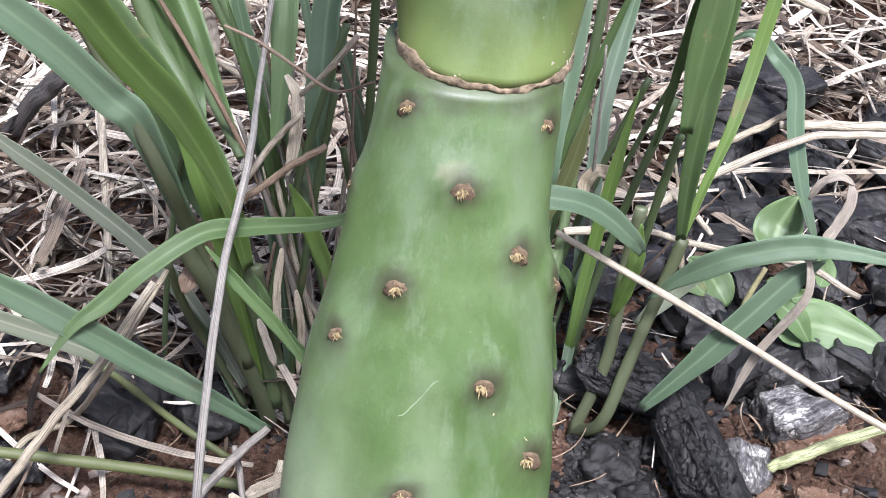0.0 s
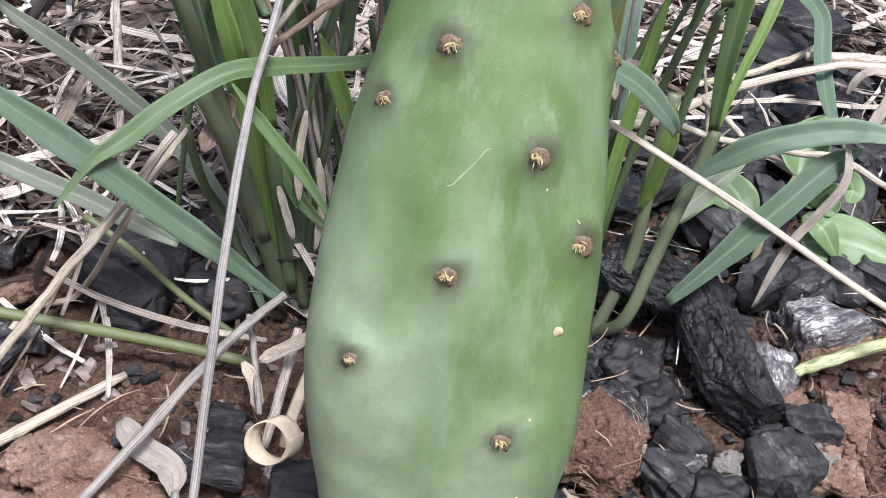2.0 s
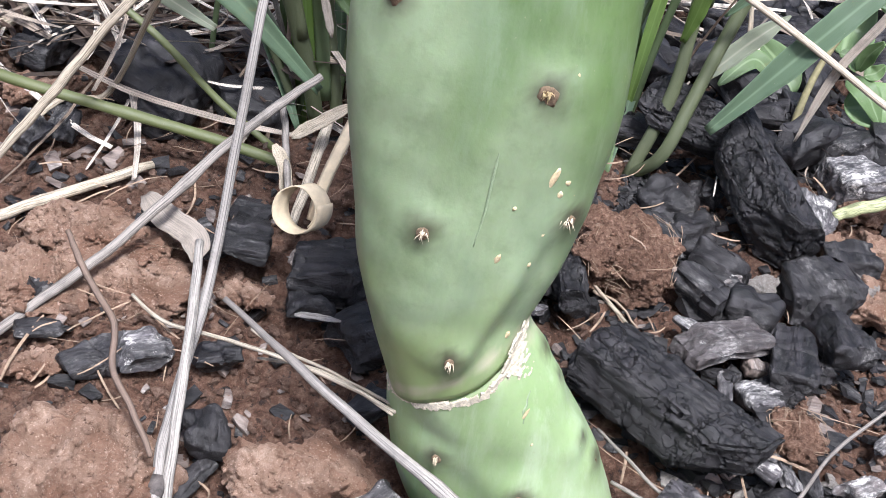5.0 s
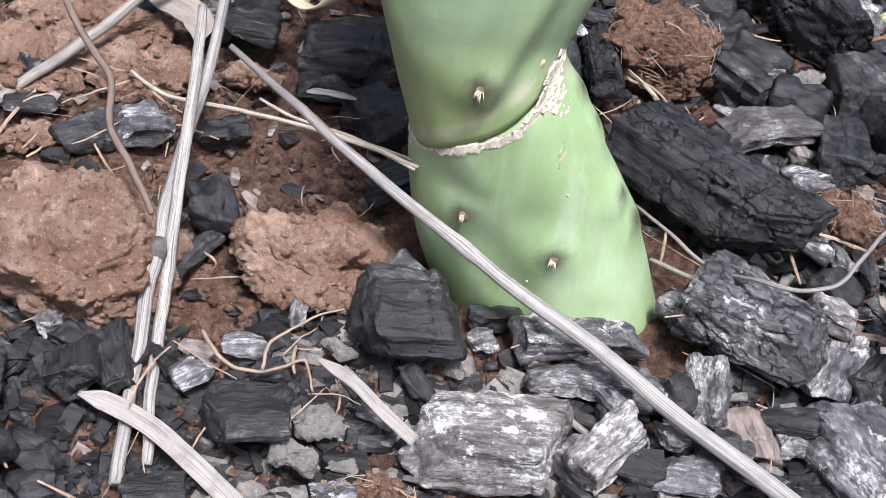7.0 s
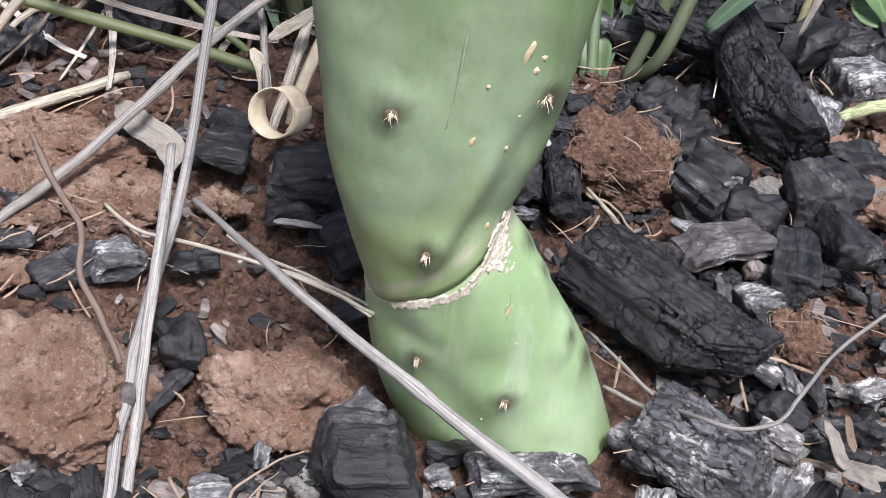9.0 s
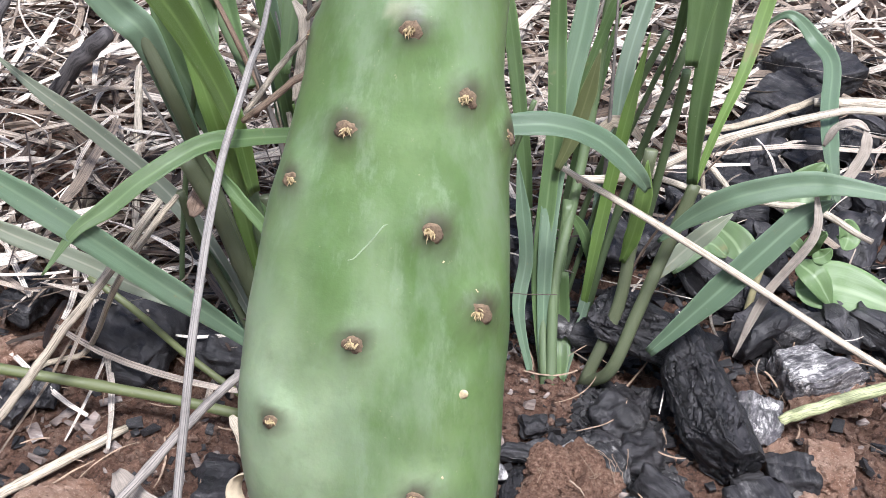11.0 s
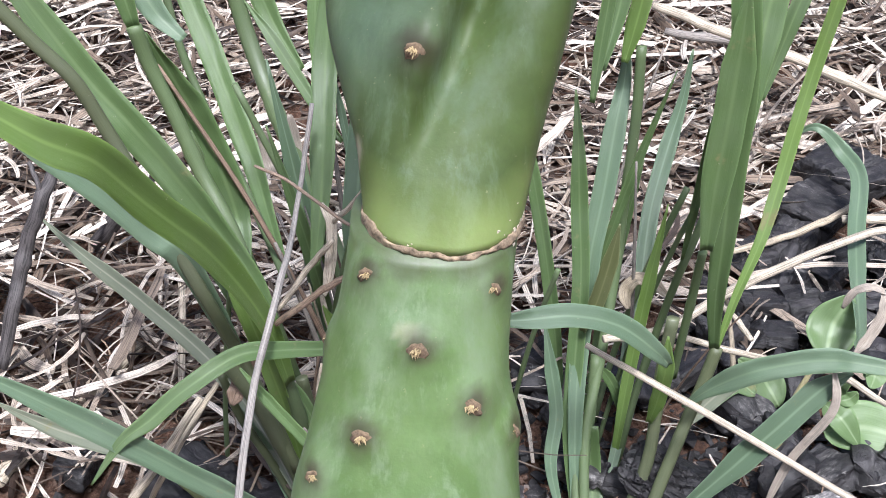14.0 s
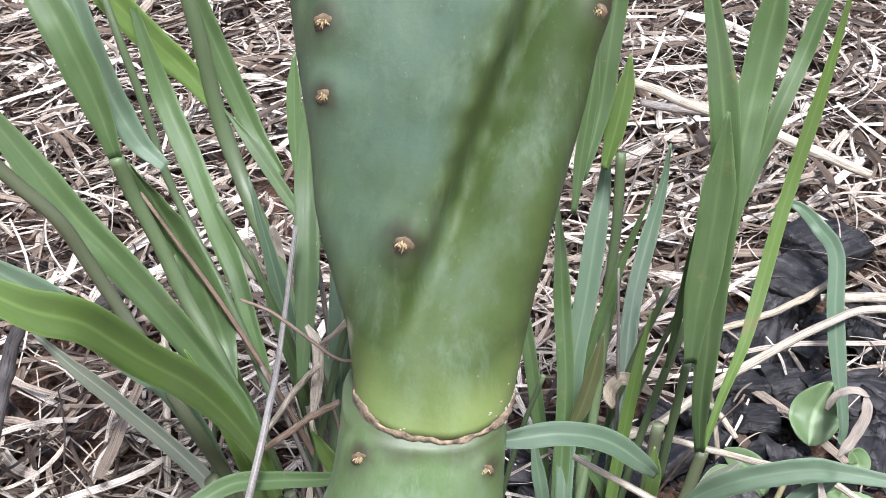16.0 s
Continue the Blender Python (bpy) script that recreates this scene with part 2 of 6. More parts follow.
def plain(name, colour, rough, scale=300, spread=0.35):
    m, t, b = mat(name, rough)
    t.links.new(ramp(t, noise_at(t, scale, 5, 0.7), (0.3, tuple(v * (1 - spread) for v in colour)), (0.7, tuple(min(1, v * (1 + spread)) for v in colour))), b.inputs["Base Color"])
    bump(t, b, noise_at(t, scale * 2, 4, 0.7), 0.5, 0.0006)
    return m


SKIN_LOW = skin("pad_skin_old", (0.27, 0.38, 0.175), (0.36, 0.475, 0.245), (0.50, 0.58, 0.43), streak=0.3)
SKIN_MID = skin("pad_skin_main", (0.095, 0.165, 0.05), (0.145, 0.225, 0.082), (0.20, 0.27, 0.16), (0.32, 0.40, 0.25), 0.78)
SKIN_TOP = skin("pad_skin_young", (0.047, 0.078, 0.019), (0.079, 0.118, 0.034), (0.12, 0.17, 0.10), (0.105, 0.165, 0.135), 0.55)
CORK = plain("corky_joint", (0.60, 0.54, 0.42), 0.9, 500, 0.45)
CORK_DARK = plain("brown_cork", (0.25, 0.19, 0.125), 0.95, 260, 0.9)
PALE_LINE = plain("pale_line_skin", (0.27, 0.345, 0.21), 0.7, 300, 0.2)
AREOLE = plain("areole_wool", (0.19, 0.135, 0.085), 0.95, 700, 0.5)
GLOCHID = plain("yellow_glochids", (0.48, 0.375, 0.20), 0.8, 900, 0.3)
SPINE = plain("pale_spine", (0.62, 0.53, 0.38), 0.6, 500, 0.25)
SCAR = plain("dry_scar", (0.62, 0.50, 0.30), 0.85, 600, 0.35)
COAL = {"log": coalmat("charcoal_black", 0.12, 0.0, 0.9, 0.7), "dustlog": coalmat("charcoal_dusted", 0.62, 0.0, 0.8, 2.0), "block": coalmat("charcoal_dark", 0.24, 0.0, 0.4, 0.8), "slab": coalmat("charcoal_sheen", 0.32, 0.0, 0.35, 0.9),
        "lump": coalmat("charcoal_dull", 0.15, 0.0, 0.0, 0.8), "ashy": coalmat("charcoal_ashed", 0.86, 0.0, 0.4, 2.9), "ashend": coalmat("charcoal_half_ashed", 1.0, 0.28, 0.4, 3.2),
        "brown": coalmat("charred_bark", 0.4, 0.75), "dusty": coalmat("charcoal_dulled", 0.55, 0.12, 0.5, 1.7)}
SOIL = earth("red_soil", (0.075, 0.044, 0.031), (0.215, 0.12, 0.083), (0.38, 0.245, 0.175), 0.8)
CLOD_DRY = earth("dry_clod", (0.26, 0.15, 0.102), (0.50, 0.335, 0.242), (0.72, 0.54, 0.425), 0.0, 1.0, (0.30, 0.165, 0.108))
CLOD_RED = earth("fibrous_clod", (0.10, 0.056, 0.038), (0.27, 0.158, 0.108), (0.43, 0.285, 0.205), 0.0, 2.0)
CRUMB = earth("soil_crumb", (0.10, 0.062, 0.045), (0.24, 0.15, 0.11), (0.38, 0.265, 0.20))
ASH = earth("pale_ash", (0.28, 0.25, 0.22), (0.48, 0.44, 0.4), (0.62, 0.58, 0.53), 0.4, 1.6)
STRAW = {"bleached": strawmat("bleached_reed", (0.36, 0.33, 0.30), (0.44, 0.41, 0.37)), "split": strawmat("split_reed", (0.36, 0.33, 0.29), (0.44, 0.405, 0.36)),
         "weathered": strawmat("weathered_reed", (0.36, 0.33, 0.30), (0.44, 0.41, 0.37), tip=(0.15, 0.13, 0.115)), "root": strawmat("tan_root", (0.36, 0.26, 0.18), (0.46, 0.345, 0.25), False, 0.4), "twig": strawmat("brown_twig", (0.20, 0.14, 0.105), (0.27, 0.195, 0.15), False, 0.5),
         "grey": strawmat("grey_reed", (0.30, 0.265, 0.23), (0.38, 0.34, 0.30)), "pale": strawmat("pale_straw", (0.50, 0.42, 0.30), (0.62, 0.54, 0.42)),
         "leaf": strawmat("withered_leaf", (0.34, 0.30, 0.265), (0.44, 0.39, 0.345), False, 0.7), "dull": strawmat("dull_withered_leaf", (0.31, 0.265, 0.22), (0.42, 0.365, 0.30), False, 0.5), "fresh": strawmat("green_straw", (0.40, 0.45, 0.20), (0.5, 0.52, 0.28)), "charred": strawmat("charred_stick", (0.06, 0.052, 0.05), (0.15, 0.135, 0.13)), "brown": strawmat("brown_straw", (0.29, 0.20, 0.14), (0.37, 0.275, 0.20))}
WOODCHIP = coalmat("wood_chips", 0.5, 0.8, 0.0, 1.0)
LITTER = strawmat("straw_litter", (0.042, 0.028, 0.021), (0.90, 0.80, 0.675), True)
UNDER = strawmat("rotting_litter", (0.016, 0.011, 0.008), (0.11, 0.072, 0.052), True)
LEAF = {"green": leafmat("grass_green", (0.105, 0.180, 0.062), (0.175, 0.265, 0.105), (0.18, 0.265, 0.11)),
        "bright": leafmat("grass_bright", (0.17, 0.29, 0.06), (0.255, 0.38, 0.105), (0.25, 0.37, 0.11)),
        "pale": leafmat("grass_pale", (0.14, 0.22, 0.135), (0.21, 0.30, 0.185), (0.23, 0.32, 0.20)),
        "grey": leafmat("grass_grey", (0.24, 0.27, 0.19), (0.32, 0.35, 0.25), (0.4, 0.4, 0.3)),
        "stalk": leafmat("grass_stalk", (0.13, 0.185, 0.085), (0.20, 0.27, 0.13), (0.20, 0.27, 0.13)),
        "purple": leafmat("grass_stalk_dull", (0.12, 0.145, 0.075), (0.20, 0.22, 0.125), (0.20, 0.21, 0.13)),
        "lying": leafmat("grass_sheath", (0.18, 0.21, 0.085), (0.27, 0.29, 0.13), (0.27, 0.29, 0.13)),
        "weed": leafmat("weed_leaf", (0.16, 0.255, 0.10), (0.23, 0.34, 0.15), (0.30, 0.40, 0.21))}
PETIOLE = plain("weed_stem", (0.30, 0.27, 0.14), 0.6, 200, 0.3)
ROOTLET = plain("rootlets", (0.33, 0.235, 0.16), 0.8, 200, 0.5)
BARK_JOINT = plain("stalk_joint_skin", (0.10, 0.085, 0.078), 0.8, 300, 0.5)
CHIP = coalmat("charcoal_chips", 0.22, 0.0, 0.0, 0.6)

# builders


def link(name, bm, material, parent=None, smooth=True):
    me = bpy.data.meshes.new(name)
    bm.to_mesh(me)
    bm.free()
    me.materials.append(material)
    if smooth:
        me.shade_smooth()
    ob = new(name, me)
    ob.parent = parent
    if parent and parent.type == "EMPTY":
        me.transform(Matrix.Translation(-parent.location))
    return ob


def part(name, bm, material, parent, label=""):
    return tagged(link(name, bm, material, parent), label)


def height(x, y):
    """The soil's broad level."""
    return float(np.interp(y, (-1, 0.15, 0.26, 0.36, 0.5, 0.7, 0.9, 1.5), (-0.02, -0.02, 0.0, 0.015, 0.02, 0.015, 0.0, 0.0)))


def spline(points, n):
    """Catmull-Rom through the points, n steps a span."""
    p = [Vector(q) for q in points]
    p = [p[0] * 2 - p[1], *p, p[-1] * 2 - p[-2]]
    res = []
    for a, b, c, d in zip(p, p[1:], p[2:], p[3:]):
        for i in range(n):
            s = i / n
            res.append(0.5 * ((2 * b) + (c - a) * s + (2 * a - 5 * b + 4 * c - d) * s * s + (3 * b - a - 3 * c + d) * s ** 3))
    res.append(p[-2].copy())
    return res


def add_tube(bm, pts, radius, sides=8, uv=None, flat=1.0):
    """A tube along pts; radius is a number or a function of 0..1."""
    rings = []
    n = len(pts)
    for i, p in enumerate(pts):
        tan = (pts[min(i + 1, n - 1)] - pts[max(i - 1, 0)]).normalized()
        side = tan.cross(Vector((0.13, -0.55, 0.82))).normalized()
        up = side.cross(tan)
        rad = radius(i / (n - 1)) if callable(radius) else radius
        rings.append([bm.verts.new(p + rad * (math.cos(a) * side + flat * math.sin(a) * up)) for a in (2 * math.pi * k / sides for k in range(sides))])
    for i in range(n - 1):
        for k in range(sides):
            f = bm.faces.new((rings[i][k], rings[i][(k + 1) % sides], rings[i + 1][(k + 1) % sides], rings[i + 1][k]))
            if uv:
                for lp, (u, v) in zip(f.loops, ((k, i), (k + 1, i), (k + 1, i + 1), (k, i + 1))):
                    lp[uv].uv = (u / sides, v / (n - 1) * 6)
    bm.faces.new(rings[0][::-1])
    bm.faces.new(rings[-1])


def reed(look_name, width, *points):
    """A dry stalk with joints and a fibrous skin, a little crooked."""
    bm = bmesh.new()
    uv = bm.loops.layers.uv.new("uv")
    pts = spline(points, 7)
    ph = random.random() * 9
    for i, p in enumerate(pts):
        p += Vector((noise.noise((i * 0.31 + ph, 1, 0)), noise.noise((i * 0.31 + ph, 5, 0)), noise.noise((i * 0.31 + ph, 9, 0)))) * width * 0.22
    joint = random.uniform(0.25, 0.75) if look_name != "bleached" else 0.785

    def rad(s):
        node = math.exp(-((s - joint) / 0.012) ** 2) if width > 0.0045 else 0
        return width * 0.5 * (1 + 0.28 * node + 0.10 * noise.noise((s * 9 + ph, 0, 3))) * (0.8 + 0.2 * min(1, s * 6, (1 - s) * 6)) * ((0.62 + 0.5 * s) if look_name == "bleached" else (0.40 + 0.70 * s) if look_name == "weathered" else 0.9)
    add_tube(bm, pts, rad, 10 if width > 0.004 else 6, uv, 0.8)
    words = {"twig": "thin crooked brown twig on the soil", "weathered": "bleached dry reed with a dark weathered tip", "bleached": "bleached white dry reed lying over the charcoal", "split": "split white dry reed on the red soil", "grey": "grey weathered dry stalk on the ground",
             "pale": "pale straw-coloured dry grass stalk", "fresh": "yellow-green broken grass stalk on the soil", "brown": "brown crumpled dry grass sheath", "charred": "dark charred twig standing in the straw"}
    ob = tagged(link("dry_stalk", bm, STRAW[look_name]), words[look_name], "stalk", "dry stalks on the ground")
    if look_name == "bleached":
        i = max(1, min(len(pts) - 2, round(joint * (len(pts) - 1))))
        d = (pts[i + 1] - pts[i - 1]).normalized() * width
        ring = bmesh.new()
        uv = ring.loops.layers.uv.new("uv")
        fat = rad(joint) * 1.06
        add_tube(ring, [pts[i] + d * k for k in (-0.9, -0.5, 0.0, 0.4, 0.8)], lambda s: fat * (0.86 + 0.2 * math.sin(math.pi * s)), 10, uv, 0.8)
        part("stalk_joint", ring, BARK_JOINT, ob, "darker swollen joint")
    return ob


def blade(tuft, look_name, width, *points, cut=False, face=(0.0, -0.72, 0.69)):
    """One grass leaf: a folded strip that tapers to its tip, with a midrib."""
    bm = bmesh.new()
    uv = bm.loops.layers.uv.new("uv")
    pts = spline(points, 8)
    n = len(pts)
    ph = random.random() * 20
    twist = random.uniform(-0.25, 0.25)
    rows = []
    for i, p in enumerate(pts):
        s = i / (n - 1)
        tan = (pts[min(i + 1, n - 1)] - pts[max(i - 1, 0)]).normalized()
        side = tan.cross(Vector(face)).normalized()
        up = side.cross(tan)
        turn = twist * math.sin(s * 5 + ph)
        side, up = side * math.cos(turn) + up * math.sin(turn), up * math.cos(turn) - side * math.sin(turn)
        w = width * 0.5 * min(1, 1.0 if cut else 0.10 + s * 3.2, 0.38 + (1 - s) * 1.9) * (1 + 0.05 * noise.noise((s * 7 + ph, 2, 2)))
        row = []
        for k in range(7):
            u = k / 3 - 1
            wave = 0.06 * width * noise.noise((s * 12 + ph, u * 1.5, 4))
            row.append(bm.verts.new(p + side * (w * u) + up * (w * (0.30 * abs(u) ** 1.3 - 0.12) + wave)))
        rows.append(row)
    for i in range(n - 1):
        for k in range(6):
            f = bm.faces.new((rows[i][k], rows[i][k + 1], rows[i + 1][k + 1], rows[i + 1][k]))
            for lp, (a, b) in zip(f.loops, ((k, i), (k + 1, i), (k + 1, i + 1), (k, i + 1))):
                lp[uv].uv = (a / 6, b / (n - 1) * 3)
    bm.normal_update()
    ex = bmesh.ops.solidify(bm, geom=bm.faces[:], thickness=0.00025)
    words = {"green": "green grass leaf", "bright": "bright green grass leaf", "pale": "bluish green arching grass leaf", "grey": "greyish fading grass leaf", "lying": "olive brown fading grass leaf"}
    return part("leaf_blade", bm, LEAF[look_name], tuft, words[look_name])


def stem(tuft, look_name, width, *points):
    bm = bmesh.new()
    uv = bm.loops.layers.uv.new("uv")
    pts = spline(points, 6)
    ph = random.random() * 9
    add_tube(bm, pts, lambda s: width * 0.5 * (1 + 0.06 * noise.noise((s * 6 + ph, 0, 0)) + 0.16 * math.exp(-((s - 0.45) / 0.015) ** 2)), 12, uv, 0.8)
    return part("grass_stem", bm, LEAF[look_name], tuft, {"purple": "dull purplish green grass stem"}.get(look_name, "round jointed green grass stem"))


def shard_mesh(size, seed, kind):
    """An angular broken piece: split faces along the grain, snapped ends, worn edges."""
    rnd = random.Random(seed)
    bm = bmesh.new()
    bmesh.ops.create_cube(bm, size=2.0)
    cuts = [(Vector((rnd.choice((-1, 1)), rnd.gauss(0, 0.35), rnd.gauss(0, 0.35))), rnd.uniform(0.8, 0.97)) for _ in range(3)]
    for _ in range({"block": 4, "dusty": 5, "ashend": 4, "slab": 5, "ashy": 6, "brown": 6, "log": 1}[kind]):
        a = rnd.uniform(0, 2 * math.pi)
        cuts.append((Vector((rnd.gauss(0, 0.22), math.cos(a), math.sin(a))), rnd.uniform(0.72, 1.08)))
    for k in range(6 if kind == "log" else 0):
        a = math.pi * (k + rnd.uniform(-0.3, 0.3)) / 3
        cuts.append((Vector((rnd.gauss(0, 0.12), math.cos(a), math.sin(a))), rnd.uniform(0.84, 0.98)))
    for d, lim in cuts:
        d.normalize()
        bmesh.ops.bisect_plane(bm, geom=bm.verts[:] + bm.edges[:] + bm.faces[:], plane_co=d * lim, plane_no=d, clear_outer=True)
        bmesh.ops.holes_fill(bm, edges=bm.edges[:], sides=0)
    half = Vector(size) * 0.5
    for v in bm.verts:
        v.co = Vector((v.co.x * half.x, v.co.y * half.y, v.co.z * half.z))
    bmesh.ops.remove_doubles(bm, verts=bm.verts[:], dist=0.0006)
    bmesh.ops.bevel(bm, geom=bm.edges[:], offset=min(size) * (0.12 if kind == "log" else 0.035), segments=2 if kind == "log" else 1, affect="EDGES", clamp_overlap=True)
    bmesh.ops.triangulate(bm, faces=bm.faces[:])
    goal = 0.0014 if kind == "log" else max(0.0012, max(size) / 34)
    for _ in range(6):
        longs = [e for e in bm.edges if e.calc_length() > goal * 1.4]
        if not longs or len(bm.verts) > (9000 if kind == "log" else 3600):
            break
        bmesh.ops.subdivide_edges(bm, edges=longs, cuts=1)
        bmesh.ops.triangulate(bm, faces=[f for f in bm.faces if len(f.verts) > 3])
    bm.normal_update()
    off, s = Vector((rnd.random(), rnd.random(), rnd.random())) * 40, max(size)
    moved = []
    for v in bm.verts:
        p = v.co
        d = 0.018 * s * noise.noise(p * (3.2 / s) + off)
        d += 0.0011 * noise.noise(Vector((p.x * 30, p.y * 260, p.z * 260)) + off) + 0.0012 * noise.noise(p * 150 + off)
        ledge = noise.noise(Vector((p.x * 16, p.y * 120, p.z * 120)) + off * 3)
        d += (0.0004 if kind == "log" else 0.0011) * round(ledge * 3.5) / 1.75
        snap = noise.noise(Vector((p.x * 38, p.y * 9, p.z * 9)) + off)
        d -= 0.0012 * max(0.0, 1 - abs(snap) / 0.05)
        if kind == "log":
            w = Vector((p.x * 75, p.y * 130, p.z * 130)) + off
            w += noise.noise_vector(w * 0.6) * 0.35
            dist = noise.voronoi(w)[0]
            deep = max(0.0, min(1.0, 0.5 + 1.6 * noise.noise(p * 60 + off * 2)))
            d -= 0.0026 * deep * max(0.0, 1 - (dist[1] - dist[0]) / 0.10)
        moved.append(p + v.normal * d)
    for v, p in zip(bm.verts, moved):
        v.co = p
    return bm


def lump_mesh(size, seed):
    """A broken lump: a rounded block with a few facets and a rough skin."""
    rnd = random.Random(seed)
    big = max(size)
    n = 20 if big > 0.03 else 13 if big > 0.016 else 9
    bm = bmesh.new()
    made = {}

    def vert(q):
        key = tuple(round(v * 2 * n) for v in q)
        if key not in made:
            made[key] = bm.verts.new(q)
        return made[key]
    for axis in range(3):
        for sgn in (-1, 1):
            for i in range(n):
                for j in range(n):
                    quad = []
                    for a, b in ((i, j), (i + 1, j), (i + 1, j + 1), (i, j + 1)):
                        q = [0, 0, 0]
                        q[axis], q[(axis + 1) % 3], q[(axis + 2) % 3] = sgn, 2 * a / n - 1, 2 * b / n - 1
                        quad.append(vert(q))
                    bm.faces.new(quad if sgn > 0 else quad[::-1])
    power = 2.8
    planes = []
    for _ in range(3):
        d = Vector((rnd.gauss(0, 1), rnd.gauss(0, 1), rnd.gauss(0, 1) + 0.3)).normalized()
        planes.append((d, rnd.uniform(0.78, 1.0)))
    half = Vector(size) * 0.5
    off = Vector((rnd.random(), rnd.random(), rnd.random())) * 40
    shear = rnd.uniform(-0.25, 0.25)
    for v in bm.verts:
        q = v.co.copy()
        norm = (abs(q.x) ** power + abs(q.y) ** power + abs(q.z) ** power) ** (1 / power)
        q = q / norm
        for d, lim in planes:
            over = q.dot(d) - lim
            if over > 0:
                q -= d * over * 0.9
        p = Vector((q.x * half.x + shear * q.y * half.y, q.y * half.y, q.z * half.z))
        nrm = q.normalized()
        s = big
        rough = 0.055 * s * noise.noise(p * (2.2 / s) + off) + 0.03 * s * noise.noise(p * (6 / s) + off)
        rough += 0.010 * noise.turbulence(p * 110 + off, 3, False) * 0.35
        v.co = p + Vector((nrm.x * 0.5, nrm.y, nrm.z)) * rough
    return bm


def charcoal(kind, place, size, yaw, tilt, seed):
    if kind == "lump":
        ob = link("charcoal_piece", lump_mesh(size, seed), COAL[kind])
    else:
        ob = link("charcoal_piece", shard_mesh(size, seed, "log" if kind == "dustlog" else kind), COAL[kind])
        ob.data.set_sharp_from_angle(angle=radians(42))
    rnd = random.Random(seed)
    ob.matrix_world = pose(*place, rnd.uniform(-14, 14), tilt + rnd.uniform(-8, 8), yaw)
    words = {"dustlog": "cracked charcoal log dusted with grey ash", "log": "black charcoal log with deep cracks, on the soil", "block": "black angular charcoal chunk on the ground", "slab": "flat dark grey charcoal flake in the pile",
             "lump": "dull black rounded charcoal lump", "dusty": "split charcoal piece with dull grey grain", "ashy": "charcoal piece dusted with grey ash", "ashend": "split charcoal block with a white ashed end", "brown": "brown charred piece of bark"}
    return tagged(ob, words[kind], "charcoal", "charcoal pieces round the cactus")


